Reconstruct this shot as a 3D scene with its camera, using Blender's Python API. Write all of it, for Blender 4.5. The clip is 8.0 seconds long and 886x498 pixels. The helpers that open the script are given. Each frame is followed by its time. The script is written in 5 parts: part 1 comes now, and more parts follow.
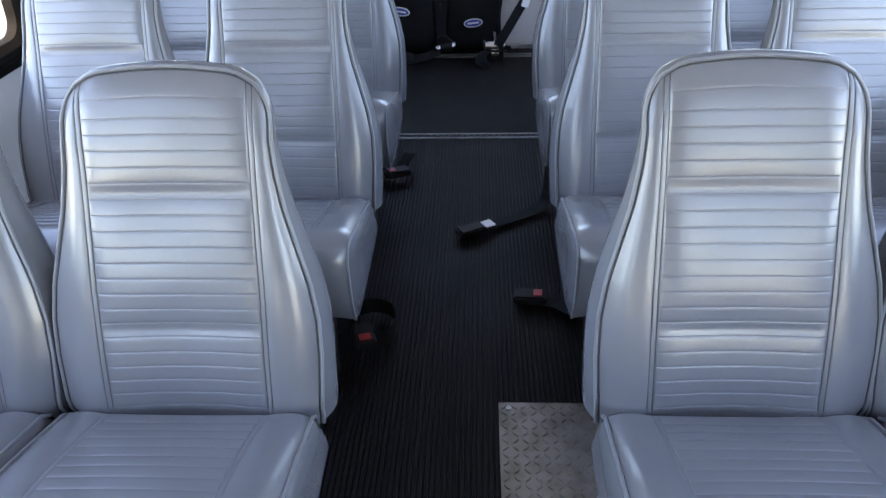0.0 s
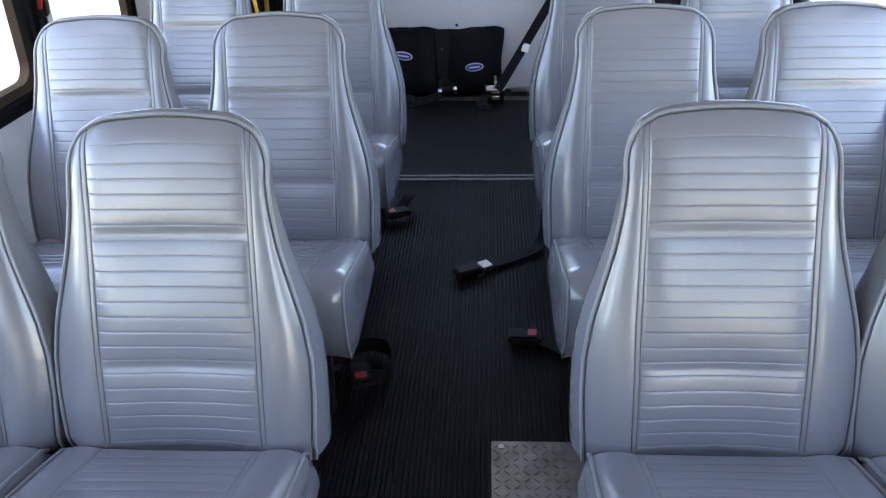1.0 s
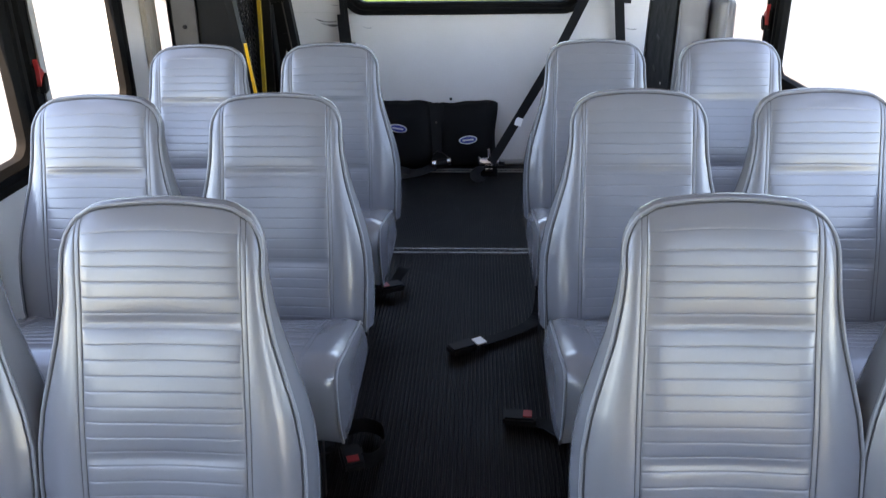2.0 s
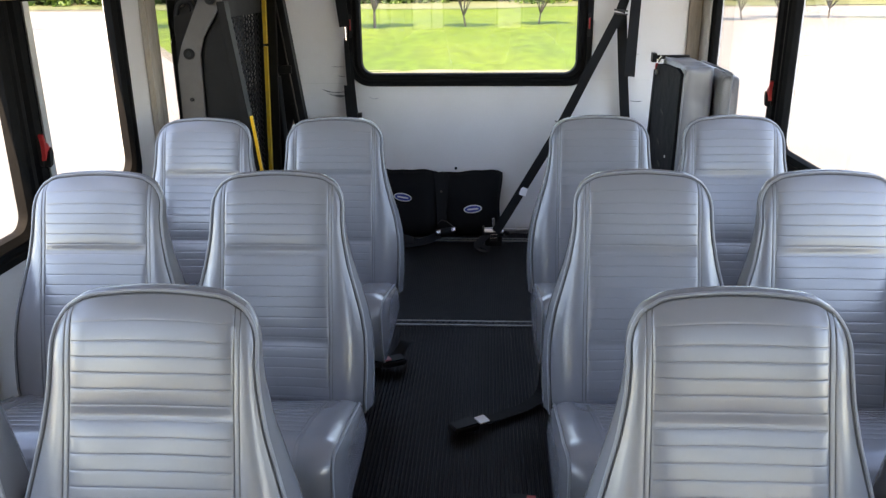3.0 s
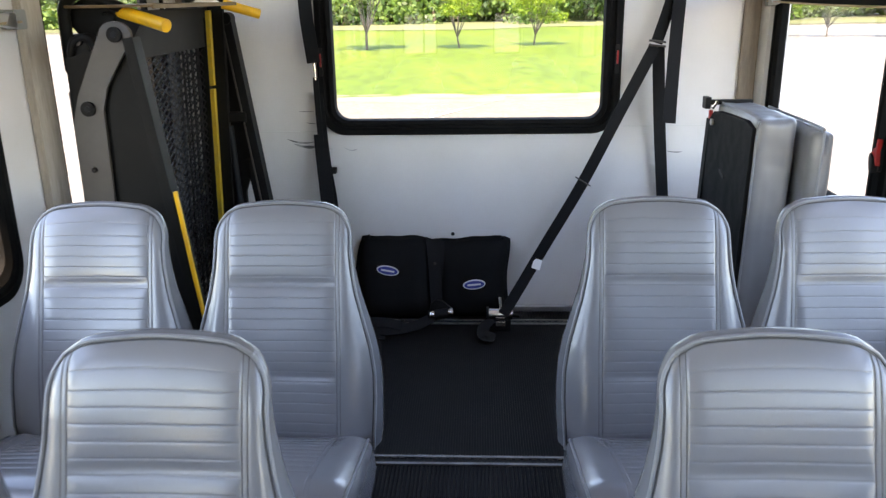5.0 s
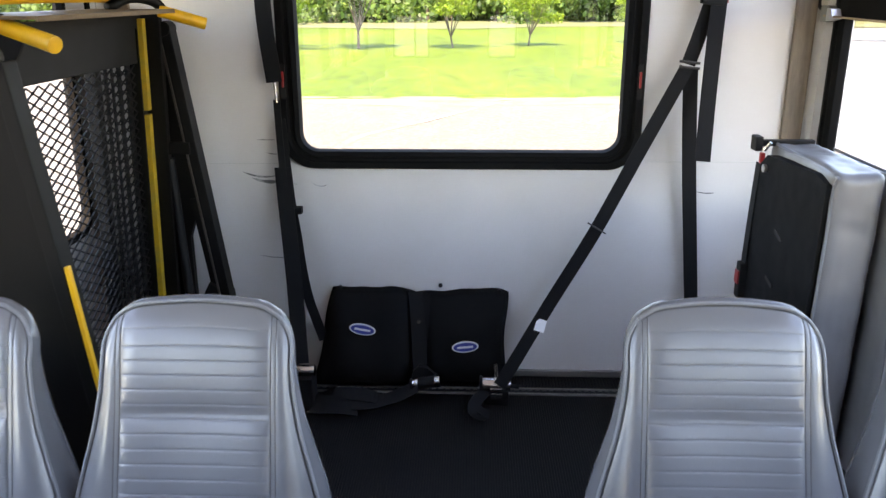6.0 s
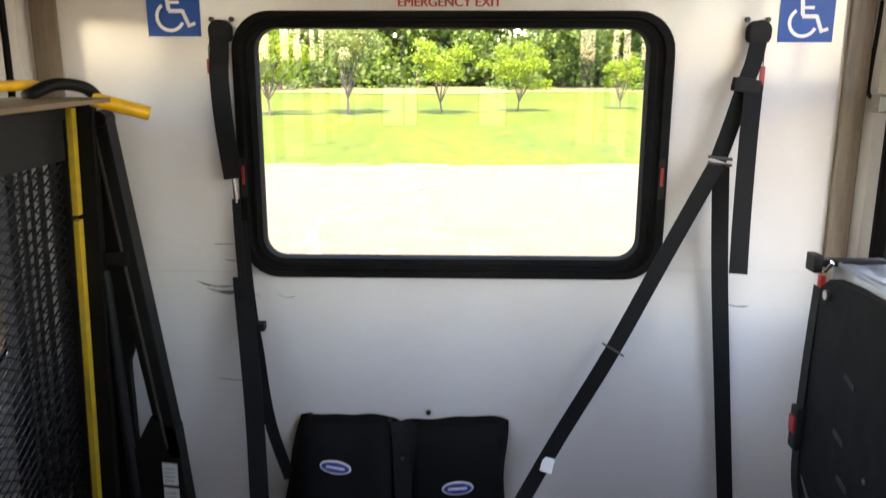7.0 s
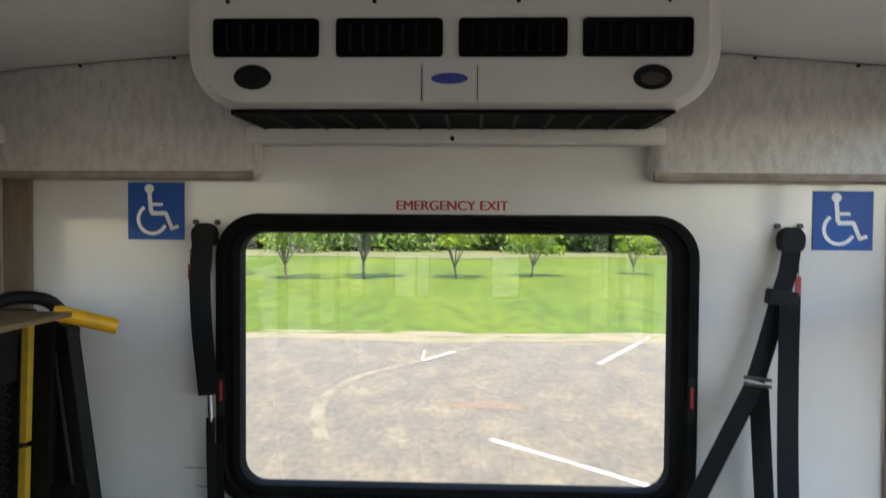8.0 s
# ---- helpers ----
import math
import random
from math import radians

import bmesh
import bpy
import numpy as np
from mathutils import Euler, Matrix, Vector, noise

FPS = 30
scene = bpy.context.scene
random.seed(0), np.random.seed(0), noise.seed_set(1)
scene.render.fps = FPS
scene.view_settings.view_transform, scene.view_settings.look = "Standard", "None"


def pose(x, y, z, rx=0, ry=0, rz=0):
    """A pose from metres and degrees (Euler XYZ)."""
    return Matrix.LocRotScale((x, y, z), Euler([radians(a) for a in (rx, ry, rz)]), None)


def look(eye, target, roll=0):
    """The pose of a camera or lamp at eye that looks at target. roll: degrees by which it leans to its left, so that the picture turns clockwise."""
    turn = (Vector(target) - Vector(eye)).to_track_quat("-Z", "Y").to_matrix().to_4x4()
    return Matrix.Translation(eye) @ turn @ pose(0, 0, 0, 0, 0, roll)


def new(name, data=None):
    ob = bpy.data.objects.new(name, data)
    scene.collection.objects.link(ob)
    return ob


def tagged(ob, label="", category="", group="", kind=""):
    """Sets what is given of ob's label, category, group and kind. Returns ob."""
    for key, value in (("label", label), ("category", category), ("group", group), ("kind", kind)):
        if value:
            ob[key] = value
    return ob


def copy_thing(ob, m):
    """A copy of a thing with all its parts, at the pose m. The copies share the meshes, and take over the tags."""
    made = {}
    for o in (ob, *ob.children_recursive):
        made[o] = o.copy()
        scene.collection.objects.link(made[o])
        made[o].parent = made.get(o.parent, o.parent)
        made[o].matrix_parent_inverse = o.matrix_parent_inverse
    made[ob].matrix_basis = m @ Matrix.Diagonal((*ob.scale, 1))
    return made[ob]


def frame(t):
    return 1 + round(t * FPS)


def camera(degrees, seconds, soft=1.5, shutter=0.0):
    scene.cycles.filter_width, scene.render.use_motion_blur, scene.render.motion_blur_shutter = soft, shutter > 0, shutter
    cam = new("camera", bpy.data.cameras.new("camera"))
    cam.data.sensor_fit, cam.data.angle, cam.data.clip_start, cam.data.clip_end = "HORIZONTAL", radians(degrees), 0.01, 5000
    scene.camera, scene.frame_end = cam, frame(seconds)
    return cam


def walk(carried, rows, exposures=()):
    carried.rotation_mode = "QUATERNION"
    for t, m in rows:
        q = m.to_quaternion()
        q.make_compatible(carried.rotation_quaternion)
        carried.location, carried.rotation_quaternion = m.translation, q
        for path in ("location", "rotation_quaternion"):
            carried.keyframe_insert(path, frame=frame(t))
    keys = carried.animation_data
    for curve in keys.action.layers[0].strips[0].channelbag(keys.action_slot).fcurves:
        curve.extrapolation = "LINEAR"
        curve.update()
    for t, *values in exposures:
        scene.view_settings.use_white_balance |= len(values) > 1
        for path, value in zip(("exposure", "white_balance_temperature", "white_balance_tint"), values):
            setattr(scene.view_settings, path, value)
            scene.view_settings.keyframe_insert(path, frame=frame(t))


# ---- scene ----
# The inside of a small shuttle bus. y runs from its nose (minus) to its tail, z = 0 is the cabin floor.
cam = camera(58.1, 8.0, soft=1.35, shutter=0.3)
PATH = [
    (0, (0.196, 0.077, 1.283), (0.103, 1.797, 0.268), -1.65),
    (0.5, (0.22, 0.053, 1.307), (0.106, 1.81, 0.36), -1.65),
    (1, (0.226, 0.041, 1.309), (0.118, 1.808, 0.378), -1.55),
    (1.5, (0.223, 0.042, 1.321), (0.123, 1.833, 0.437), -1.25),
    (2, (0.216, 0.072, 1.344), (0.129, 1.908, 0.554), -0.85),
    (3.5, (0.228, 0.202, 1.386), (0.116, 2.104, 0.78), -0.55),
    (4, (0.185, 0.414, 1.381), (0.09, 2.327, 0.803), -1.25),
    (4.2, (0.166, 0.515, 1.385), (0.081, 2.429, 0.808), -1.55),
    (5.5, (0.193, 1.305, 1.399), (0.107, 3.204, 0.779), -0.3),
    (6, (0.179, 1.595, 1.423), (0.109, 3.498, 0.813), -0.1),
    (6.5, (0.211, 1.858, 1.438), (0.131, 3.773, 0.866), 0.3),
    (7, (0.166, 2.058, 1.476), (0.121, 4.003, 1.013), 0.1),
    (7.5, (0.175, 2.219, 1.535), (0.152, 4.201, 1.263), 0.0),
    (8, (0.195, 2.322, 1.589), (0.11, 4.319, 1.524), 0.4),
]
EXPOSURES = [(0, 4.25, 8400, 22), (1.5, 4.17, 8500, 22), (2.0, 4.09, 8650, 23), (3.5, 3.80, 9250, 22), (5.5, 4.19, 9050, 22), (6.0, 4.18, 9150, 24), (6.5, 4.24, 9600, 23), (7.0, 4.26, 10000, 24), (7.5, 3.60, 8950, 19), (8.0, 3.33, 8050, 16)]
walk(cam, [(t, look(eye, target, roll)) for t, eye, target, roll in PATH], EXPOSURES)

# ---- light: a high summer sun from beyond the nose, and the sky ----
SUN_EL, SUN_AZ = radians(62), radians(188)
world = bpy.data.worlds.new("world")
scene.world = world
world.use_nodes = True
wn = world.node_tree.nodes
sky = wn.new("ShaderNodeTexSky")
sky.sky_type, sky.sun_disc = "NISHITA", False
sky.sun_elevation, sky.sun_rotation = SUN_EL, SUN_AZ
sky.ozone_density, sky.dust_density = 4.0, 0.3
world.node_tree.links.new(sky.outputs[0], wn["Background"].inputs[0])
wn["Background"].inputs[1].default_value = 0.15
sun_data = bpy.data.lights.new("sun", "SUN")
sun_data.energy, sun_data.angle, sun_data.color = 2.0, radians(0.5), (1.0, 0.91, 0.78)
sun = new("sun", sun_data)
sun_way = Vector((math.sin(SUN_AZ) * math.cos(SUN_EL), math.cos(SUN_AZ) * math.cos(SUN_EL), math.sin(SUN_EL)))
sun.matrix_world = look(sun_way * 60, (0, 0, 0))

# ---- materials ----


class Mat:
    """A node material: base colour broken up at two scales, roughness variation and relief."""

    def __init__(self, name, color, rough=0.5, metal=0.0, stain=None, stain_scale=3.0, stain_amount=0.3,
                 grain_scale=200.0, grain=0.1, bump=0.1, bump_dist=0.002, wave=0.0, wave_scale=1.5, rough_var=0.1,
                 stretch=(1, 1, 1), per_object=0.0, spec=0.5, coat=0.0):
        self.m = bpy.data.materials.new(name)
        self.m.use_nodes = True
        self.nt = self.m.node_tree
        n, ln = self.nt.nodes, self.nt.links
        self.b = n["Principled BSDF"]
        self.b.inputs["Metallic"].default_value = metal
        self.b.inputs["Specular IOR Level"].default_value = spec
        self.b.inputs["Coat Weight"].default_value = coat
        tc = n.new("ShaderNodeTexCoord")
        mp = n.new("ShaderNodeMapping")
        mp.inputs["Scale"].default_value = stretch
        ln.new(tc.outputs["Object"], mp.inputs["Vector"])
        self.vec = mp.outputs["Vector"]
        big = self.noise(stain_scale, 4)
        small = self.noise(grain_scale, 2)
        stain = stain or tuple(c * 0.6 for c in color)
        ramp = n.new("ShaderNodeMapRange")
        ramp.inputs["From Min"].default_value, ramp.inputs["From Max"].default_value = 0.42, 0.75
        ramp.inputs["To Max"].default_value = stain_amount
        ln.new(big, ramp.inputs["Value"])
        mix = self.mix(ramp.outputs[0], (*color, 1), (*stain, 1))
        mr = n.new("ShaderNodeMapRange")
        mr.inputs["To Min"].default_value, mr.inputs["To Max"].default_value = 1 - grain, 1 + grain
        ln.new(small, mr.inputs["Value"])
        mul = n.new("ShaderNodeVectorMath")
        mul.operation = "SCALE"
        ln.new(mix, mul.inputs[0])
        ln.new(mr.outputs[0], mul.inputs["Scale"])
        out = mul.outputs[0]
        if per_object:
            oi = n.new("ShaderNodeObjectInfo")
            pr = n.new("ShaderNodeMapRange")
            pr.inputs["To Min"].default_value, pr.inputs["To Max"].default_value = 1 - per_object, 1 + per_object
            ln.new(oi.outputs["Random"], pr.inputs["Value"])
            mu = n.new("ShaderNodeVectorMath")
            mu.operation = "SCALE"
            ln.new(out, mu.inputs[0])
            ln.new(pr.outputs[0], mu.inputs["Scale"])
            out = mu.outputs[0]
        ln.new(out, self.b.inputs["Base Color"])
        rr = n.new("ShaderNodeMapRange")
        rr.inputs["To Min"].default_value, rr.inputs["To Max"].default_value = max(0.02, rough - rough_var), min(1, rough + rough_var)
        ln.new(big, rr.inputs["Value"])
        ln.new(rr.outputs[0], self.b.inputs["Roughness"])
        bp = n.new("ShaderNodeBump")
        bp.inputs["Strength"].default_value, bp.inputs["Distance"].default_value = bump, bump_dist
        ln.new(small, bp.inputs["Height"])
        last = bp
        if wave:
            w = n.new("ShaderNodeBump")
            w.inputs["Strength"].default_value, w.inputs["Distance"].default_value = wave, 0.02
            ln.new(self.noise(wave_scale, 1), w.inputs["Height"])
            ln.new(bp.outputs[0], w.inputs["Normal"])
            last = w
        ln.new(last.outputs[0], self.b.inputs["Normal"])

    def noise(self, scale, detail):
        t = self.nt.nodes.new("ShaderNodeTexNoise")
        t.inputs["Scale"].default_value, t.inputs["Detail"].default_value = scale, detail
        self.nt.links.new(self.vec, t.inputs["Vector"])
        return t.outputs[0]

    def mix(self, fac, a, b):
        x = self.nt.nodes.new("ShaderNodeMix")
        x.data_type = "RGBA"
        self.nt.links.new(fac, x.inputs[0])
        x.inputs[6].default_value, x.inputs[7].default_value = a, b
        return x.outputs[2]


VINYL = Mat("grey_vinyl", (0.1370, 0.1405, 0.1530), 0.25, stain=(0.1153, 0.1153, 0.1228), stain_scale=5, stain_amount=0.2,
            grain_scale=900, grain=0.04, bump=0.10, bump_dist=0.0005, rough_var=0.012, per_object=0.05, spec=0.8).m
VINYL_SOFT = Mat("soft_grey_vinyl", (0.1548, 0.1534, 0.157), 0.38, stain=(0.1152, 0.1116, 0.1116), stain_scale=6, stain_amount=0.5, rough_var=0.05,
                 grain_scale=700, grain=0.05, bump=0.12, bump_dist=0.0006, wave=0.35, wave_scale=13, spec=0.6).m
VINYL_SIDE = Mat("grey_vinyl_side", (0.1320, 0.1352, 0.1470), 0.25, spec=0.75, stain=(0.1135, 0.1135, 0.1209), stain_scale=7, stain_amount=0.2,
                 grain_scale=900, grain=0.04, bump=0.12, bump_dist=0.0006, rough_var=0.012, per_object=0.04).m
PIPING = Mat("vinyl_piping", (0.178, 0.185, 0.198), 0.36, rough_var=0.03, grain_scale=400, grain=0.05).m
# Thread colour darkened to carry the shade of the seams.
SHADED_THREAD = Mat("shaded_stitching", (0.030, 0.031, 0.034), 0.6, grain_scale=600).m
BLACK_METAL = Mat("black_painted_steel", (0.0065, 0.0065, 0.0068), 0.45, spec=0.14, stain=(0.012, 0.0115, 0.0105), stain_scale=14, stain_amount=0.5, grain_scale=300, bump=0.1).m
LIFT_STEEL = Mat("dusty_black_steel", (0.004464, 0.0042, 0.003808), 0.55, spec=0.13, stain=(0.00936, 0.00854, 0.007344), stain_scale=9, stain_amount=0.6, grain_scale=260, grain=0.2, bump=0.12).m
RUBBER = Mat("black_ribbed_rubber", (0.0029, 0.0030, 0.0030), 0.62, stain=(0.0056, 0.0055, 0.0050), stain_scale=4, stain_amount=0.6, spec=0.155,
             grain_scale=350, grain=0.25, bump=0.2, bump_dist=0.001).m
RUBBER_REAR = Mat("black_floor_rubber", (0.003229, 0.003229, 0.003423), 0.65, stain=(0.008393, 0.008073, 0.00775), stain_scale=6, stain_amount=0.6, spec=0.16,
                  grain_scale=250, grain=0.3, bump=0.25, bump_dist=0.001).m
WALL = Mat("white_wall_panel", (0.60, 0.575, 0.555), 0.13, stain=(0.50, 0.46, 0.41), stain_scale=2.2, stain_amount=0.45,
           grain_scale=120, grain=0.02, bump=0.05, wave=0.10, wave_scale=3.5, rough_var=0.05).m
FRAME = Mat("black_window_rubber", (0.0060, 0.0060, 0.0060), 0.75, spec=0.05, grain_scale=150, grain=0.2, stain=(0.016, 0.016, 0.015), stain_scale=9).m
# Lighter copy of the brown trim, with its brighter lighting put into the colour.
TRIM_LIT = Mat("lit_grained_trim", (0.425, 0.3713, 0.3045), 0.5, stain=(0.3, 0.2565, 0.203), stain_scale=14, stain_amount=0.8,
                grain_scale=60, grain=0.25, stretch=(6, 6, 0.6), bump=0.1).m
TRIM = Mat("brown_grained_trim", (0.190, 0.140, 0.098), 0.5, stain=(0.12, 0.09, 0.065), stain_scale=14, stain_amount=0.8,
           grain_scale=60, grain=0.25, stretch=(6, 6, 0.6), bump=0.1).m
CARPET = Mat("grey_headliner_fabric", (0.56, 0.525, 0.495), 0.95, stain=(0.38, 0.35, 0.325), stain_scale=55, stain_amount=0.8, stretch=(1, 1, 0.35),
             grain_scale=320, grain=0.3, bump=0.5, bump_dist=0.003, spec=0.1).m
EDGING = Mat("stained_fabric_edge", (0.34, 0.29, 0.24), 0.95, stain=(0.20, 0.15, 0.11), stain_scale=18, stain_amount=0.8, grain_scale=320, grain=0.3, bump=0.5, bump_dist=0.003, spec=0.1).m
CEIL = Mat("ceiling_panel", (0.80, 0.785, 0.765), 0.6, grain_scale=90, grain=0.06, stain=(0.52, 0.5, 0.47), stain_scale=2, bump=0.1).m
CREAM = Mat("cream_plastic", (0.60, 0.58, 0.545), 0.45, stain=(0.54, 0.51, 0.46), stain_scale=6, stain_amount=0.5, grain_scale=250, grain=0.04).m
DARK = Mat("dark_plastic", (0.008, 0.008, 0.0083), 0.62, spec=0.18, grain_scale=200, grain=0.2).m
VENT = Mat("matt_black_vent", (0.004, 0.004, 0.0042), 0.8, spec=0.05, grain_scale=200, grain=0.2).m
STEEL = Mat("brushed_steel", (0.56, 0.56, 0.55), 0.36, metal=1.0, rough_var=0.05, stain=(0.3, 0.29, 0.28), stain_scale=20, grain_scale=400, grain=0.1).m
CHROME = Mat("chrome", (0.75, 0.75, 0.76), 0.12, metal=1.0, grain_scale=300, grain=0.03, rough_var=0.05).m
PLATE = Mat("worn_tread_plate", (0.30, 0.285, 0.265), 0.42, metal=0.85, stain=(0.12, 0.10, 0.08), stain_scale=18, stain_amount=0.8,
            grain_scale=260, grain=0.25, bump=0.15).m
GREY_STEEL = Mat("grey_painted_steel", (0.02842, 0.02471, 0.021), 0.45, stain=(0.05032, 0.0438, 0.03675), stain_scale=10, stain_amount=0.6, grain_scale=200, grain=0.1).m
YELLOW = Mat("yellow_paint", (0.80, 0.40, 0.015), 0.4, stain=(0.55, 0.28, 0.03), stain_scale=25, stain_amount=0.6, grain_scale=200, grain=0.06).m
YELLOW_DULL = Mat("worn_yellow_strip", (0.43, 0.25, 0.012), 0.55, stain=(0.25, 0.2, 0.04), stain_scale=30, stain_amount=0.7, grain_scale=150, grain=0.15).m
TAN = Mat("tan_grip_plate", (0.13, 0.075, 0.028), 0.5, spec=0.25, stain=(0.07, 0.045, 0.022), stain_scale=12, stain_amount=0.6, grain_scale=150, grain=0.1).m
WEB = Mat("black_webbing", (0.0085, 0.0085, 0.009), 0.7, grain_scale=500, grain=0.3, bump=0.4, bump_dist=0.001, spec=0.12).m
BAG = Mat("black_pouch_fabric", (0.0052, 0.0052, 0.0056), 0.7, grain_scale=400, grain=0.3, bump=0.4, bump_dist=0.002, wave=0.25, wave_scale=14, spec=0.10).m
RED = Mat("red_plastic", (0.32, 0.012, 0.012), 0.4, grain_scale=200, grain=0.05).m
BLUE = Mat("blue_sticker", (0.004, 0.070, 0.29), 0.4, spec=0.25, stain=(0.005, 0.085, 0.32), stain_scale=8, grain_scale=200, grain=0.04).m
WHITE = Mat("white_sticker", (0.80, 0.80, 0.79), 0.4, grain_scale=200, grain=0.03).m
SIGN_STRIP = Mat("yellowed_sign_strip", (0.56, 0.53, 0.50), 0.4, grain_scale=200, grain=0.04).m
BADGE = Mat("blue_badge", (0.03, 0.05, 0.28), 0.35, grain_scale=300, grain=0.05).m
SCUFF = Mat("dark_scuff", (0.10, 0.10, 0.10), 0.6, grain_scale=150, grain=0.4, stain=(0.45, 0.45, 0.44), stain_scale=40, stain_amount=0.9).m
CORD = Mat("tan_cord", (0.36, 0.25, 0.13), 0.5, grain_scale=300, grain=0.1).m
ALU = Mat("dull_aluminium", (0.48, 0.48, 0.47), 0.4, metal=0.9, stain=(0.3, 0.29, 0.28), stain_scale=12, grain_scale=200, grain=0.1).m
RAIL = Mat("dull_track_metal", (0.20, 0.20, 0.195), 0.5, metal=0.5, stain=(0.10, 0.098, 0.09), stain_scale=16, stain_amount=0.8, grain_scale=150, grain=0.15).m
JOINT = Mat("panel_joint", (0.48, 0.47, 0.44), 0.5, grain_scale=150, grain=0.15).m
GREY_BOX = Mat("grey_plastic_box", (0.22, 0.22, 0.20), 0.5, grain_scale=150, grain=0.06).m
BARK = Mat("grey_bark", (0.05434, 0.0418, 0.03135), 0.9, grain_scale=18, grain=0.4, stain=(0.02508, 0.0209, 0.01672), stain_scale=5, stretch=(1, 1, 0.25)).m
PAINT = Mat("worn_white_line", (0.301, 0.3017, 0.2957), 0.8, stain=(0.09627, 0.08926, 0.07716), stain_scale=2.5, stain_amount=1.0, grain_scale=60, grain=0.2).m
LOT = Mat("pale_worn_asphalt", (0.0592, 0.0520, 0.0370), 0.92, stain=(0.1060, 0.0890, 0.0565), stain_scale=2.4, stain_amount=0.75,
          grain_scale=15, grain=0.55, bump=0.6, bump_dist=0.02, stretch=(1, 0.45, 1)).m
FAINT = Mat("faint_pale_streak", (0.104, 0.091, 0.060), 0.9, stain=(0.05144, 0.04564, 0.03101), stain_scale=2.2, stain_amount=1.0, grain_scale=14, grain=0.5).m
GRASS = Mat("mown_grass", (0.0375, 0.0650, 0.0030), 0.9, stain=(0.0630, 0.0880, 0.0056), stain_scale=0.25, stain_amount=0.9, grain_scale=3.0, grain=0.6, stretch=(1, 0.3, 1), bump=0.6, bump_dist=0.05, spec=0.15).m
# Paler ground beside the bus, added to bounce light in and whiten the windows.
BOUNCE_GROUND = Mat("bounce_ground", (0.120, 0.111, 0.095), 0.9, stain=(0.100, 0.093, 0.081), stain_scale=0.8, stain_amount=0.8, grain_scale=12, grain=0.12, bump=0.3, bump_dist=0.01).m
# Invented white pad ahead of the nose; it brightens reflections in the rear pane.
NOSE_REFLECTOR = Mat("nose_reflector", (0.74, 0.72, 0.68), 0.9, stain=(0.62, 0.60, 0.56), stain_scale=0.8, stain_amount=0.8, grain_scale=12, grain=0.12, bump=0.3, bump_dist=0.01).m
STAIN = Mat("brown_dirt", (0.0924, 0.0648, 0.0376), 0.95, stain=(0.05984, 0.0504, 0.04042), stain_scale=3.0, stain_amount=1.0, grain_scale=14, grain=0.4).m
FIELD = Mat("tan_field", (0.050, 0.062, 0.014), 0.95, stain=(0.075, 0.072, 0.024), stain_scale=0.15, stain_amount=0.9, grain_scale=3, grain=0.4).m
RUBBED = Mat("rubbed_cloth", (0.014, 0.0135, 0.013), 0.8, grain_scale=200, grain=0.4).m
DRY = Mat("dry_verge", (0.1144, 0.0954, 0.05465), 0.95, stain=(0.06019, 0.07387, 0.02572), stain_scale=1.2, stain_amount=0.9, grain_scale=14, grain=0.3, bump=0.4, bump_dist=0.02).m


def leaf_material(name, dark, light):
    m = bpy.data.materials.new(name)
    m.use_nodes = True
    n, ln = m.node_tree.nodes, m.node_tree.links
    b = n["Principled BSDF"]
    g = n.new("ShaderNodeNewGeometry")
    x = n.new("ShaderNodeMix")
    x.data_type = "RGBA"
    ln.new(g.outputs["Random Per Island"], x.inputs[0])
    x.inputs[6].default_value, x.inputs[7].default_value = (*dark, 1), (*light, 1)
    ln.new(x.outputs[2], b.inputs["Base Color"])
    b.inputs["Roughness"].default_value = 0.6
    t = n.new("ShaderNodeBsdfTranslucent")
    ln.new(x.outputs[2], t.inputs[0])
    a = n.new("ShaderNodeMixShader")
    a.inputs[0].default_value = 0.5
    ln.new(b.outputs[0], a.inputs[1])
    ln.new(t.outputs[0], a.inputs[2])
    ln.new(a.outputs[0], n["Material Output"].inputs[0])
    return m


LEAF = leaf_material("young_tree_leaf", (0.0680, 0.1330, 0.0080), (0.2100, 0.3050, 0.0200))
LEAF_PALE = leaf_material("pale_tree_leaf", (0.06688, 0.1094, 0.025), (0.1806, 0.2326, 0.07144))
LEAF_WOOD = leaf_material("woodland_leaf", (0.02566, 0.06075, 0.01015), (0.1016, 0.1823, 0.02639))


def pane_material(name, tint):
    """Window glass: see-through, with a real glassy reflection."""
    m = bpy.data.materials.new(name)
    m.use_nodes = True
    n, ln = m.node_tree.nodes, m.node_tree.links
    n.remove(n["Principled BSDF"])
    f = n.new("ShaderNodeLayerWeight")
    f.inputs[0].default_value = 0.5
    pw = n.new("ShaderNodeMath")
    pw.operation, pw.inputs[1].default_value = "POWER", 5.0
    ln.new(f.outputs["Facing"], pw.inputs[0])
    sc = n.new("ShaderNodeMath")
    sc.operation, sc.inputs[1].default_value, sc.inputs[2].default_value = "MULTIPLY_ADD", 0.94, 0.06
    ln.new(pw.outputs[0], sc.inputs[0])
    t = n.new("ShaderNodeBsdfTransparent")
    t.inputs[0].default_value = (*tint, 1)
    g = n.new("ShaderNodeBsdfGlossy")
    g.inputs["Roughness"].default_value = 0.0
    x = n.new("ShaderNodeMixShader")
    ln.new(sc.outputs[0], x.inputs[0])
    ln.new(t.outputs[0], x.inputs[1])
    ln.new(g.outputs[0], x.inputs[2])
    ln.new(x.outputs[0], n["Material Output"].inputs[0])
    return m


PANE = pane_material("window_glass", (0.97, 0.985, 0.975))

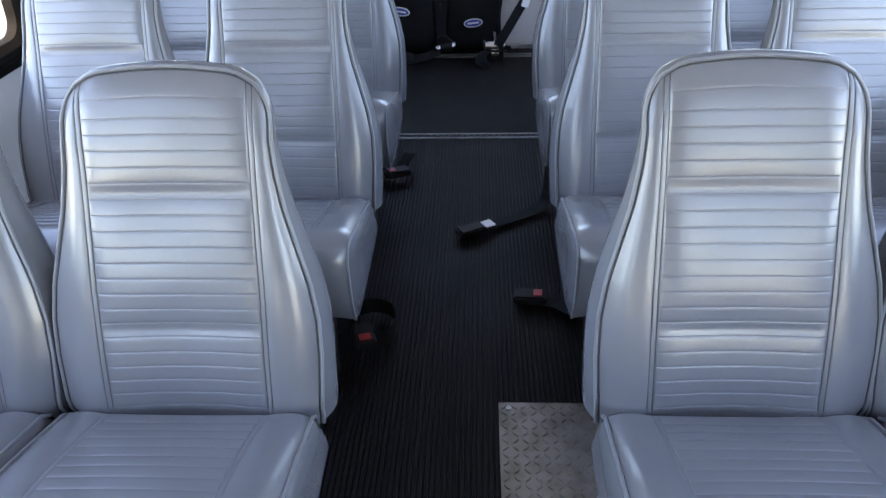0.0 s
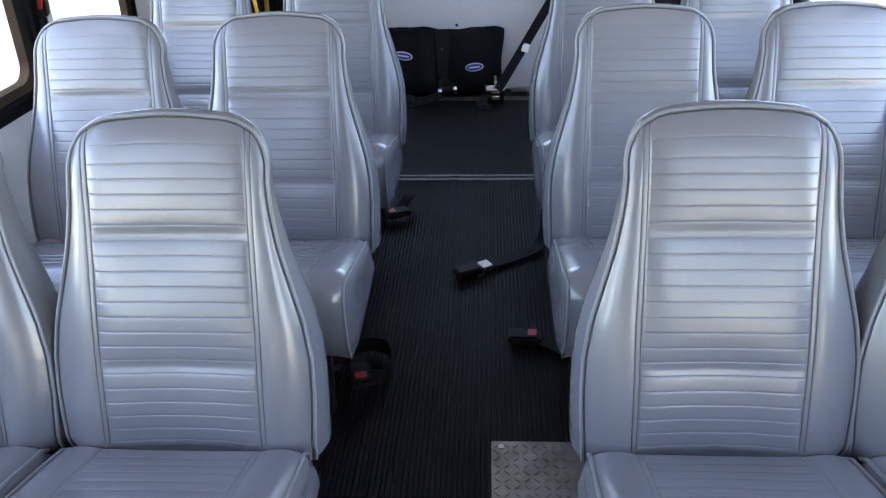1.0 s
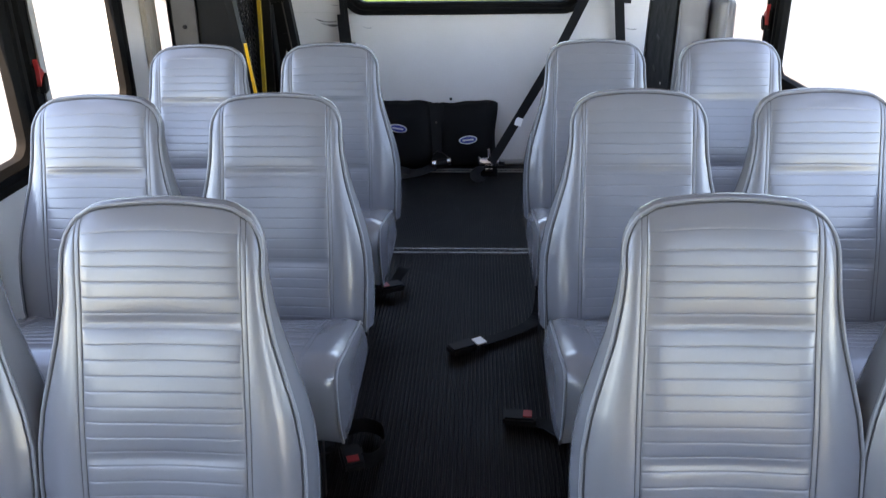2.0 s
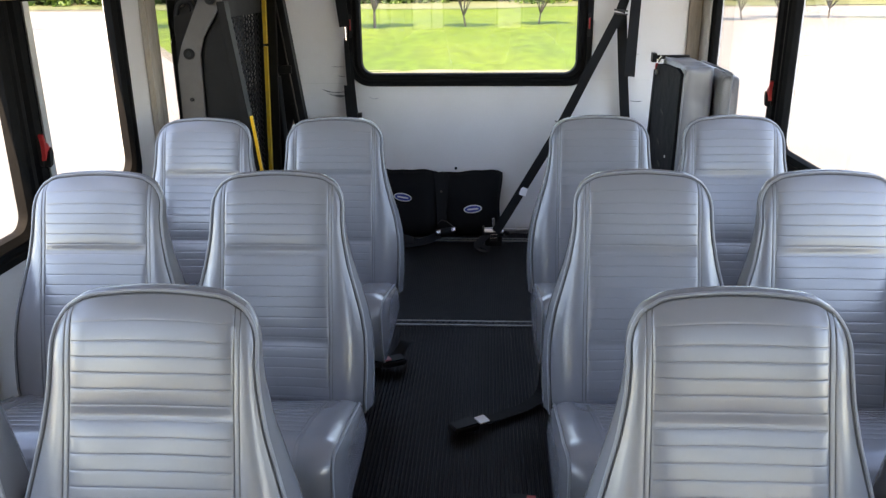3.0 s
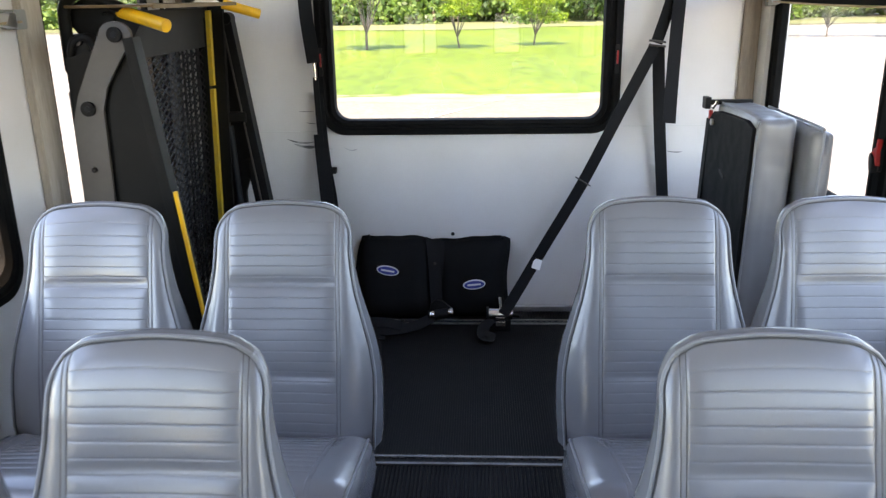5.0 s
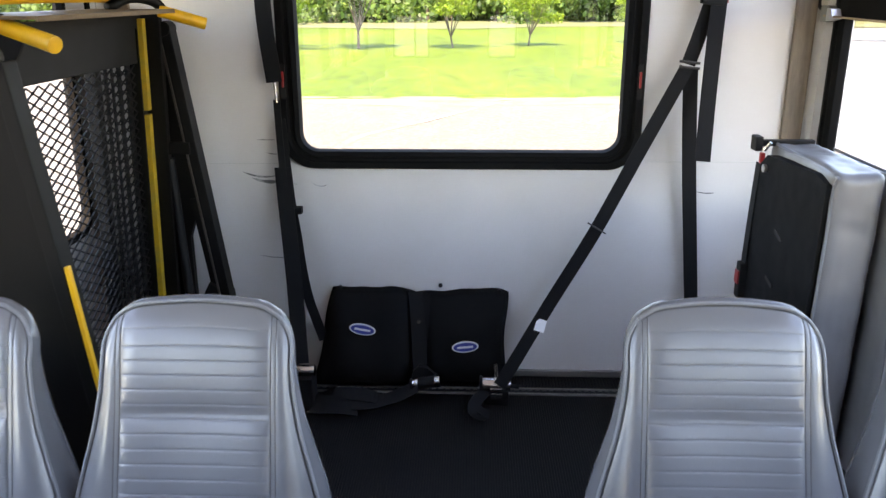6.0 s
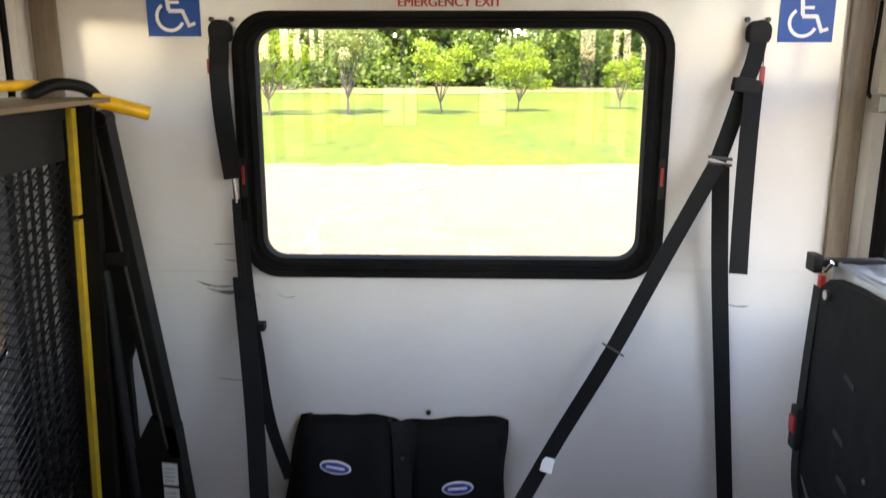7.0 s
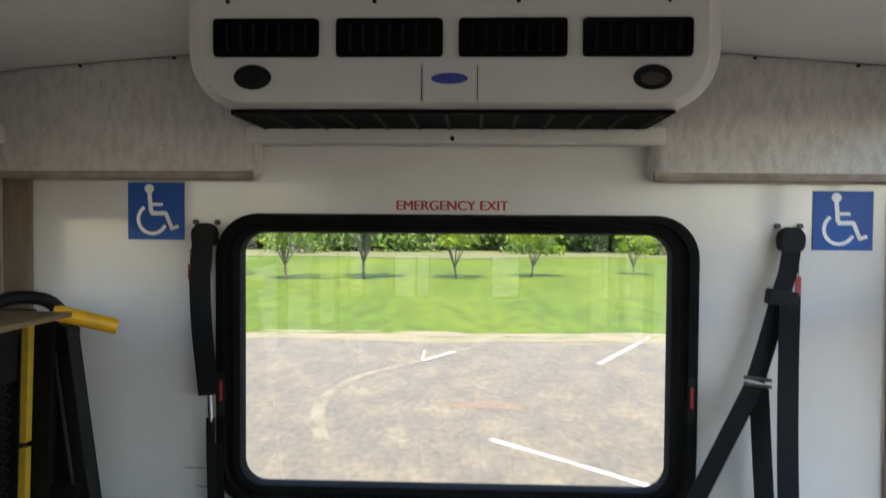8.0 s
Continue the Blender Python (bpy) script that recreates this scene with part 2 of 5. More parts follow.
# ---- building helpers ----


def root(name, at, label, category, group="", kind="", turn=0):
    ob = new(name)
    ob.matrix_basis = pose(*at, 0, 0, turn)
    return tagged(ob, label, category, group, kind)


def part(name, bm, material, parent=None, label="", smooth=False, bevel=0.0):
    """Links a bmesh as one mesh object under a thing or a part."""
    if bevel:
        bmesh.ops.bevel(bm, geom=[e for e in bm.edges if e.calc_face_angle(0) > 0.6], offset=bevel, segments=2, affect="EDGES", profile=0.7)
    bmesh.ops.recalc_face_normals(bm, faces=bm.faces)
    me = bpy.data.meshes.new(name)
    bm.to_mesh(me)
    bm.free()
    me.materials.append(material)
    if smooth:
        me.shade_smooth()
        if smooth != "all":
            me.set_sharp_from_angle(angle=radians(40))
    ob = new(name, me)
    if parent:
        ob.parent = parent
    if label:
        tagged(ob, label)
    return ob


def raw(name, verts, faces, material, parent=None, smooth=False):
    me = bpy.data.meshes.new(name)
    me.from_pydata(verts, [], faces)
    me.materials.append(material)
    if smooth:
        me.shade_smooth()
    ob = new(name, me)
    if parent:
        ob.parent = parent
    return ob


def box(x0, x1, y0, y1, z0, z1, bm=None):
    bm = bm or bmesh.new()
    bmesh.ops.create_cube(bm, size=1, matrix=Matrix.Translation(((x0 + x1) / 2, (y0 + y1) / 2, (z0 + z1) / 2)) @ Matrix.Diagonal((x1 - x0, y1 - y0, z1 - z0, 1)))
    return bm


def beam(a, b, w, d, bm=None, side=(0, 1, 0)):
    """A bar of section w (across) x d (along side) from a to b."""
    bm = bm or bmesh.new()
    a, b = Vector(a), Vector(b)
    z = (b - a).normalized()
    y = Vector(side)
    y = (y - y.dot(z) * z).normalized()
    x = y.cross(z)
    m = Matrix((x, y, z)).transposed().to_4x4()
    bmesh.ops.create_cube(bm, size=1, matrix=Matrix.Translation((a + b) / 2) @ m @ Matrix.Diagonal((w, d, (b - a).length, 1)))
    return bm


def rod(a, b, r, bm=None, seg=16, r2=None):
    bm = bm or bmesh.new()
    a, b = Vector(a), Vector(b)
    m = (b - a).to_track_quat("Z", "Y").to_matrix().to_4x4()
    bmesh.ops.create_cone(bm, cap_ends=True, segments=seg, radius1=r, radius2=r if r2 is None else r2, depth=(b - a).length, matrix=Matrix.Translation((a + b) / 2) @ m)
    return bm


def smooth_path(pts, n=6):
    """Points along a rounded line through pts."""
    P = [Vector(p) for p in pts]
    P = [P[0] * 2 - P[1]] + P + [P[-1] * 2 - P[-2]]
    out = []
    for i in range(1, len(P) - 2):
        for k in range(n):
            t = k / n
            a, b, c, d = P[i - 1:i + 3]
            out.append(0.5 * ((2 * b) + (c - a) * t + (2 * a - 5 * b + 4 * c - d) * t * t + (3 * b - a - 3 * c + d) * t ** 3))
    return out + [P[-2]]


def sweep(pts, section, bm=None, up=(0, 0, 1), closed=False, cap=True):
    """Sweeps a closed 2D section (across, up) along pts."""
    bm = bm or bmesh.new()
    pts = [Vector(p) for p in pts]
    up = Vector(up)
    rings = []
    n = len(pts)
    for i, p in enumerate(pts):
        q0, q1 = (pts[i - 1], pts[(i + 1) % n]) if closed else (pts[max(i - 1, 0)], pts[min(i + 1, n - 1)])
        d = (q1 - q0).normalized()
        s = d.cross(up)
        s = s.normalized() if s.length > 1e-4 else Vector((1, 0, 0))
        u = s.cross(d)
        rings.append([bm.verts.new(p + s * a + u * b) for a, b in section])
    m = len(section)
    for i in range(n if closed else n - 1):
        a, b = rings[i], rings[(i + 1) % n]
        for k in range(m):
            bm.faces.new((a[k], a[(k + 1) % m], b[(k + 1) % m], b[k]))
    if cap and not closed:
        bm.faces.new(rings[0][::-1])
        bm.faces.new(rings[-1])
    return bm


def circle(r, n=8):
    return [(r * math.cos(2 * math.pi * k / n), r * math.sin(2 * math.pi * k / n)) for k in range(n)]


def strap(pts, width, up=(0, 0, 1), thick=0.0025, n=6, bm=None):
    """Webbing: a flat band whose face looks along up."""
    h, t = width / 2, thick / 2
    return sweep(smooth_path(pts, n), [(-h, -t), (h, -t), (h, t), (-h, t)], bm, up)


def rounded(u0, u1, v0, v1, r, n=7):
    """A rounded rectangle, counter-clockwise."""
    pts = []
    for cu, cv, a0 in ((u1 - r, v1 - r, 0), (u0 + r, v1 - r, 90), (u0 + r, v0 + r, 180), (u1 - r, v0 + r, 270)):
        for k in range(n):
            a = radians(a0 + 90 * k / (n - 1))
            pts.append((cu + r * math.cos(a), cv + r * math.sin(a)))
    return pts


def ring(rect, loops, place, bm=None, n=7, close=False):
    """A moulded frame: loops of (inset, radius, depth) round a rectangle, joined in turn; place maps (u, v, depth) to space."""
    bm = bm or bmesh.new()
    u0, u1, v0, v1 = rect
    rows = [[bm.verts.new(place(u, v, d)) for u, v in rounded(u0 + i, u1 - i, v0 + i, v1 - i, r, n)] for i, r, d in loops]
    for a, b in zip(rows, rows[1:]):
        for k in range(len(a)):
            bm.faces.new((a[k], a[(k + 1) % len(a)], b[(k + 1) % len(a)], b[k]))
    if close:
        bm.faces.new(rows[-1])
    return bm


def moulding(outer, inner, loops, place, n=9):
    """A frame between two rectangles: loops of (share of the way in, radius, depth)."""
    bm = bmesh.new()
    rows = []
    for f, r, d in loops:
        u0, u1, v0, v1 = [a + (b - a) * f for a, b in zip(outer, inner)]
        rows.append([bm.verts.new(place(u, v, d)) for u, v in rounded(u0, u1, v0, v1, r, n)])
    for a, b in zip(rows, rows[1:]):
        for k in range(len(a)):
            bm.faces.new((a[k], a[(k + 1) % len(a)], b[(k + 1) % len(a)], b[k]))
    return bm


def slab(outline, place, d0, d1, bm=None):
    """A flat shape of a 2D outline with thickness from d0 to d1."""
    bm = bm or bmesh.new()
    a = [bm.verts.new(place(u, v, d0)) for u, v in outline]
    b = [bm.verts.new(place(u, v, d1)) for u, v in outline]
    bm.faces.new(a)
    bm.faces.new(b[::-1])
    for k in range(len(a)):
        bm.faces.new((a[k], b[k], b[(k + 1) % len(a)], a[(k + 1) % len(a)]))
    return bm


def on_rear(u, v, d):
    """A place on the rear wall: u across, v up, d out of the wall into the cabin."""
    return (u, REAR - d, v)


def on_left(u, v, d):
    return (LEFT + d, u, v)


def on_right(u, v, d):
    return (RIGHT - d, u, v)


# ---- the shell of the bus ----
LEFT, RIGHT, REAR, NOSE, ROOF = -1.10, 1.37, 4.44, -4.6, 2.14
MID = (LEFT + RIGHT) / 2
THICK = 0.025
GROUND = -0.78


def wall(name, place, u0, u1, v0, v1, holes, label, material=WALL):
    """A wall panel with thickness and rectangular openings side by side."""
    bm = bmesh.new()

    def block(a, b, c, d):
        if b - a > 1e-4 and d - c > 1e-4:
            slab([(a, c), (b, c), (b, d), (a, d)], place, 0, -THICK, bm)

    at = u0
    for h0, h1, g0, g1 in sorted(holes):
        block(at, h0, v0, v1)
        block(h0, h1, v0, g0)
        block(h0, h1, g1, v1)
        at = h1
    block(at, u1, v0, v1)
    return tagged(part(name, bm, material), label, kind="structure")


# Last opening on each side: unseen, added to light the seats from the nose.
LEFT_WINDOWS = [(2.440, 2.968, 0.700, 1.86), (1.40, 2.252, 0.700, 1.86), (0.32, 1.20, 0.695, 1.86), (-0.76, 0.12, 0.695, 1.86), (-2.50, -1.45, 0.80, 1.60)]
RIGHT_WINDOWS = [(3.415, 4.265, 0.735, 1.88), (2.26, 3.222, 0.735, 1.88), (1.18, 2.06, 0.725, 1.88), (0.10, 0.98, 0.725, 1.88), (-1.75, -0.55, 0.10, 1.85)]
REAR_GLASS = (-0.430, 0.697, 0.887, 1.560)
FRONT_GLASS = [(-0.95, -0.48, 0.56, 1.12), (0.42, 0.78, 0.56, 1.12)]


def grown(r, d):
    return (r[0] - d, r[1] + d, r[2] - d, r[3] + d)


DOOR = (3.336, 4.38, 0.03, 1.78)
wall("wall_left", on_left, NOSE, REAR, 0, 2.02, [grown(w, 0.02) for w in LEFT_WINDOWS] + [DOOR], "white panelled side wall with black-framed windows")
wall("wall_right", on_right, NOSE, REAR, 0, 2.02, [grown(w, 0.02) for w in RIGHT_WINDOWS], "white panelled side wall with black-framed windows")
wall("wall_rear", on_rear, LEFT - THICK, RIGHT + THICK, -0.06, 2.2, [grown(REAR_GLASS, 0.02)], "glossy white rear wall panel with scuffs")
wall("wall_front", lambda u, v, d: (u, NOSE + d, v), LEFT - THICK, RIGHT + THICK, -0.06, 2.2, [grown(w, 0.01) for w in FRONT_GLASS], "grey bulkhead at the nose", CARPET)


def arch(x):
    """Height of the ceiling across the bus."""
    s = abs(x - MID) / (RIGHT - MID)
    return ROOF - 0.05 * s ** 2 - 0.10 * max(0, s - 0.86) / 0.14


def tail(x):
    """Height of the ceiling where it meets the rear wall's panels."""
    return float(np.interp(abs(x - MID) / (RIGHT - MID), [0, 0.433, 0.93, 1.0], [2.06, 2.038, 1.990, 1.975]))


bm = bmesh.new()
xs = np.linspace(LEFT, RIGHT, 25)
stations = [(NOSE, 0.0), (3.7, 0.0), (3.95, 0.18), (4.2, 0.62), (4.375, 1.0), (REAR, 1.0)]
low = [[bm.verts.new((x, y, arch(x) * (1 - f) + tail(x) * f)) for x in xs] for y, f in stations]
top = [[bm.verts.new((x, y, arch(x) + 0.08)) for x in xs] for y, f in stations]
for j in range(len(stations) - 1):
    for k in range(24):
        bm.faces.new((low[j][k], low[j][k + 1], low[j + 1][k + 1], low[j + 1][k]))
        bm.faces.new((top[j][k], top[j][k + 1], top[j + 1][k + 1], top[j + 1][k]))
    for k in (0, 24):
        bm.faces.new((low[j][k], low[j + 1][k], top[j + 1][k], top[j][k]))
for r, q in ((low[0], top[0]), (low[-1], top[-1])):
    for k in range(24):
        bm.faces.new((r[k], r[k + 1], q[k + 1], q[k]))
tagged(part("ceiling", bm, CEIL, smooth=True), "pale grey arched ceiling lining", kind="structure")

# floor: ribbed rubber up to the track, finer rubber behind it
TRACK = 3.175
bm = box(LEFT, RIGHT, NOSE, REAR, -0.10, -0.012)
tagged(part("floor", bm, RUBBER_REAR), "black rubber floor of the bus", kind="structure")


def ribbed(name, y0, y1, pitch, height, material, label):
    verts, faces = [], []
    n = int((RIGHT - LEFT) / pitch)
    prof = [(0.0, 0.0), (0.18, 0.0), (0.30, 1.0), (0.80, 1.0), (0.92, 0.0)]
    xsec = [(LEFT + (i + a) * pitch, -height + b * height) for i in range(n) for a, b in prof]
    for y in (y0, y1):
        verts += [(x, y, z) for x, z in xsec]
    m = len(xsec)
    faces = [(k, k + 1, m + k + 1, m + k) for k in range(m - 1)]
    return tagged(raw(name, verts, faces, material), label, kind="structure")


ribbed("floor_covering", NOSE + 0.01, TRACK - 0.03, 0.0125, 0.0045, RUBBER, "black ribbed rubber aisle floor covering")
ribbed("floor_covering", TRACK + 0.03, 4.262, 0.0085, 0.0016, RUBBER_REAR, "black finely ribbed rubber floor of the wheelchair bay")
ribbed("floor_covering", 4.322, REAR - 0.02, 0.0125, 0.0045, RUBBER, "black ribbed rubber strip by the rear wall")


def floor_track(y, label, web, x0=LEFT, x1=RIGHT):
    """An aluminium anchor track let into the floor: two rails and a row of holes."""
    t = root("floor_track", (0, y, 0), label, "floor track", "wheelchair anchor tracks")
    part("bed", box(x0, x1, -0.028, 0.028, -0.012, -0.003), DARK, t)
    for s in (-1, 1):
        part("rail", box(x0, x1, s * 0.020 - 0.006, s * 0.020 + 0.006, -0.012, 0.003), RAIL, t, bevel=0.0015)
    bm = bmesh.new()
    for k in range(int((x1 - x0) / 0.026)):
        x = x0 + 0.013 + k * 0.026
        box(x - 0.005, x + 0.005, -0.013, 0.013, -0.004, 0.001, bm)
    tagged(part("web", bm, web, t), kind="stuff")


floor_track(TRACK, "dull aluminium anchor track across the black floor", DARK)
floor_track(4.292, "dull aluminium anchor track along the rear wall", DARK)
tagged(part("baseboard", box(LEFT + 0.002, RIGHT - 0.002, REAR - 0.018, REAR - 0.002, -0.004, 0.022), ALU, bevel=0.004), "grey metal strip at the foot of the rear wall", kind="structure")

# diamond tread plate let into the aisle
t = root("tread_plate", (0, 0, 0), "worn silver diamond tread plate on the aisle floor", "tread plate")
part("plate", box(0.239, 0.72, 0.62, 1.527, -0.004, 0.004), PLATE, t, bevel=0.001)
bm = bmesh.new()
for i in range(21):
    for j in range(40):
        x, y = 0.252 + 0.0225 * i, 0.632 + 0.0225 * j
        a = radians(45 if (i + j) % 2 else -45)
        c, s = math.cos(a), math.sin(a)
        ring_pts = [(0.0105, 0), (0, 0.0026), (-0.0105, 0), (0, -0.0026)]
        lo = [bm.verts.new((x + u * c - v * s, y + u * s + v * c, 0.004)) for u, v in ring_pts]
        hi = [bm.verts.new((x + 0.6 * (u * c - v * s), y + 0.6 * (u * s + v * c), 0.0068)) for u, v in ring_pts]
        for k in range(4):
            bm.faces.new((lo[k], lo[(k + 1) % 4], hi[(k + 1) % 4], hi[k]))
        bm.faces.new(hi)
tagged(part("raised_pattern", bm, PLATE, t), kind="stuff")
part("screw", rod((0.262, 1.505, 0.003), (0.262, 1.505, 0.008), 0.007), STEEL, t)
part("screw", rod((0.262, 0.66, 0.003), (0.262, 0.66, 0.008), 0.007), STEEL, t)

# ---- windows ----


def latch(parent, place, u, v):
    part("latch", slab(rounded(u - 0.012, u + 0.012, v - 0.05, v + 0.03, 0.01, 4), place, 0.018, 0.028), DARK, parent, "black window latch")
    part("latch_handle", slab([(u - 0.004, v - 0.052), (u + 0.012, v - 0.046), (u + 0.022, v - 0.014), (u + 0.018, v + 0.004), (u + 0.002, v - 0.006)], place, 0.027, 0.046), BLACK_METAL, parent, "black folding handle", bevel=0.004)
    part("latch_tab", slab([(u - 0.013, v - 0.030), (u + 0.001, v - 0.008), (u + 0.017, v + 0.002), (u + 0.011, v + 0.016), (u - 0.001, v + 0.022), (u - 0.007, v + 0.048), (u - 0.013, v + 0.044), (u - 0.009, v + 0.012)], place, 0.027, 0.040), RED, parent, "red pull tab")


def side_window(name, place, r, bar, high, latched):
    w = root(name, (0, 0, 0), "black rubber-framed bus side window with a transom", "window", "side windows", "structure")
    part("window_frame", ring(grown(r, 0.085), [(0, 0.10, 0.0), (0.006, 0.098, 0.016), (0.030, 0.085, 0.020), (0.036, 0.082, 0.012), (0.050, 0.075, 0.012), (0.056, 0.07, 0.018), (0.080, 0.055, 0.012), (0.085, 0.05, -0.006), (0.085, 0.05, -0.013), (0.02, 0.09, -0.013)], place), FRAME, w, smooth=True)
    if bar:
        part("transom_bar", slab([(r[0], bar), (r[1], bar), (r[1], bar + high), (r[0], bar + high)], place, 0.014, -0.02), FRAME, w, bevel=0.006)
        mid = (r[0] + r[1]) / 2
        part("sash_bar", slab([(mid - 0.018, bar + high), (mid + 0.018, bar + high), (mid + 0.018, r[3]), (mid - 0.018, r[3])], place, 0.008, -0.02), FRAME, w, bevel=0.004)
        p = part("pane", slab([(r[0] - 0.01, r[2] - 0.01), (r[1] + 0.01, r[2] - 0.01), (r[1] + 0.01, bar + 0.01), (r[0] - 0.01, bar + 0.01)], place, -0.006, -0.010), PANE, w)
        q = part("pane", slab([(r[0] - 0.01, bar + high - 0.015), (r[1] + 0.01, bar + high - 0.015), (r[1] + 0.01, r[3] + 0.01), (r[0] - 0.01, r[3] + 0.01)], place, -0.006, -0.010), PANE, w)
        q.visible_shadow = False
    else:
        p = part("pane", slab([(r[0] - 0.01, r[2] - 0.01), (r[1] + 0.01, r[2] - 0.01), (r[1] + 0.01, r[3] + 0.01), (r[0] - 0.01, r[3] + 0.01)], place, -0.006, -0.010), PANE, w)
    p.visible_shadow = False
    if latched:
        latch(w, place, *latched)
    return w


for k, r in enumerate(LEFT_WINDOWS):
    side_window("window_%d" % (k + 1), on_left, r, 1.320 if k < 4 else 0, 0.045, (r[0] - 0.075, 0.905) if k < 4 else None)
for k, r in enumerate(RIGHT_WINDOWS):
    side_window("window_%d" % (k + 6), on_right, r, 1.345 if k < 4 else 0, 0.075, (r[0] - 0.083, 0.932) if k < 4 else None)

# pale aluminium strip beside the hindmost window of the lift side, and window at the nose
tagged(part("trim", slab([(2.400, 0.69), (2.430, 0.69), (2.430, 1.320), (2.400, 1.320)], on_left, 0.016, 0.022), ALU), "pale metal strip on a black window post", kind="structure")
for k, r in enumerate(FRONT_GLASS):
    w = root("window_%d" % (k + 11), (0, 0, 0), "plain glass pane at the nose of the bus", "window", kind="structure")
    nose = lambda u, v, d: (u, NOSE + d, v)
    part("window_frame", ring(grown(r, 0.03), [(0, 0.05, 0), (0.004, 0.05, 0.012), (0.028, 0.03, 0.012), (0.03, 0.03, -THICK)], nose), FRAME, w)
    p = part("pane", slab([(r[0] - 0.005, r[2] - 0.005), (r[1] + 0.005, r[2] - 0.005), (r[1] + 0.005, r[3] + 0.005), (r[0] - 0.005, r[3] + 0.005)], nose, -0.03, -0.034), PANE, w)
    p.visible_shadow = False
    if k == 0:
        part("mullion", slab([(-0.67, r[2]), (-0.64, r[2]), (-0.64, r[3]), (-0.67, r[3])], nose, 0.01, -0.02), FRAME, w)

# rear emergency window
w = root("window_13", (0, 0, 0), "wide rear emergency window in a heavy black rubber frame", "window", kind="structure")
part("window_frame", moulding((-0.508, 0.780, 0.815, 1.612), REAR_GLASS, [(0, 0.115, 0.0), (0.1, 0.11, 0.022), (0.38, 0.10, 0.026), (0.46, 0.095, 0.014), (0.62, 0.085, 0.014), (0.70, 0.08, 0.024), (0.92, 0.065, 0.020), (1, 0.06, -0.006), (0.95, 0.06, -THICK - 0.004), (0.0, 0.115, -THICK - 0.004)], on_rear), FRAME, w, smooth=True)
p = part("pane", slab([(-0.443, 0.874), (0.710, 0.874), (0.710, 1.573), (-0.443, 1.573)], on_rear, -0.006, -0.010), PANE, w)
p.visible_shadow = False
for u in (-0.486, 0.757):
    part("release_latch", slab(rounded(u - 0.009, u + 0.009, 1.07, 1.19, 0.006, 4), on_rear, 0.014, 0.026), DARK, w)
    part("release_tab", slab(rounded(u - 0.003, u + 0.004, 1.11, 1.165, 0.003, 4), on_rear, 0.026, 0.031), RED, w, "thin red release tab")

# lift door on the left, with its own window
DGR = 4.12
door_glass = (3.375, DGR, 0.69, 1.60)
d = root("door_1", (0, 0, 0), "white lift door with a rounded black-framed window, shut", "door", kind="structure")
bm = bmesh.new()
for a, b, c, e in ((DOOR[0], 3.355, DOOR[2], DOOR[3]), (DGR + 0.02, DOOR[1], DOOR[2], DOOR[3]), (3.355, DGR + 0.02, DOOR[2], 0.67), (3.355, DGR + 0.02, 1.62, DOOR[3])):
    slab([(a, c), (b, c), (b, e), (a, e)], on_left, -0.004, -0.022, bm)
part("door_leaf", bm, WALL, d)
part("window_frame", ring(grown(door_glass, 0.034), [(0, 0.09, -0.004), (0.005, 0.09, 0.008), (0.028, 0.07, 0.008), (0.034, 0.06, -0.008), (0.022, 0.08, -THICK)], on_left), FRAME, d, smooth=True)
p = part("pane", slab([(3.365, 0.68), (DGR + 0.01, 0.68), (DGR + 0.01, 1.61), (3.365, 1.61)], on_left, -0.012, -0.016), PANE, d)
p.visible_shadow = False
part("seal", slab([(4.30, 0.03), (4.325, 0.03), (4.325, 1.78), (4.30, 1.78)], on_left, -0.004, 0.004), FRAME, d, bevel=0.002)

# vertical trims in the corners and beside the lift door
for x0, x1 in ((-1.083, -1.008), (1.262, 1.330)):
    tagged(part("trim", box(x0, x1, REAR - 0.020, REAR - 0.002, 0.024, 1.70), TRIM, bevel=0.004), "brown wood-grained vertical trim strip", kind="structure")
# The strip by the lift door takes the copy coloured as lit.
tagged(part("trim", slab([(3.228, 0.0), (3.330, 0.0), (3.330, 1.80), (3.228, 1.80)], on_left, 0.003, 0.026), TRIM_LIT, bevel=0.005), "brown wood-grained trim beside the lift door", kind="structure")
tagged(part("trim", box(LEFT + 0.002, LEFT + 0.05, 3.10, REAR - 0.03, 1.79, 1.84), CARPET, bevel=0.01), "grey fabric trim over the lift door", kind="structure")
# thin joint lines of the wall panels
for x0, x1, z in ((-1.00, -0.52, 0.832), (0.80, 1.225, 0.846)):
    tagged(part("trim", box(x0, x1, REAR - 0.0035, REAR - 0.001, z, z + 0.0025), JOINT), "thin joint between white wall panels", kind="structure")

# ---- seats ----
PROFILE_Z = [0.30, 0.37, 0.45, 0.51, 0.60, 0.715, 0.80, 0.885, 0.92]
PROFILE_Y = [-0.205, -0.192, -0.168, -0.145, -0.108, -0.062, -0.032, 0.0, 0.014]
CURVE = np.polyfit(PROFILE_Z, PROFILE_Y, 3)
HALF_Z = [0.30, 0.37, 0.44, 0.50, 0.56, 0.62, 0.68, 0.74, 0.785]
HALF_X = [0.219, 0.225, 0.228, 0.226, 0.216, 0.199, 0.182, 0.171, 0.167]
PLEATS = [0.888, 0.852] + [0.822 - 0.0243 * k for k in range(19)] + [0.360, 0.33]
FINE = (-0.0022, -0.0011, 0.0, 0.0011, 0.0022)


HEAD, CORNER, SLOPE = 0.888, 0.075, 0.006


def crown_drop(x):
    """How far the top edge of a backrest lies below its middle, x out from the middle."""
    c = 0.167 - CORNER
    return SLOPE * min(1, x / c) ** 2 + (CORNER - math.sqrt(CORNER ** 2 - (x - c) ** 2) if x > c else 0)


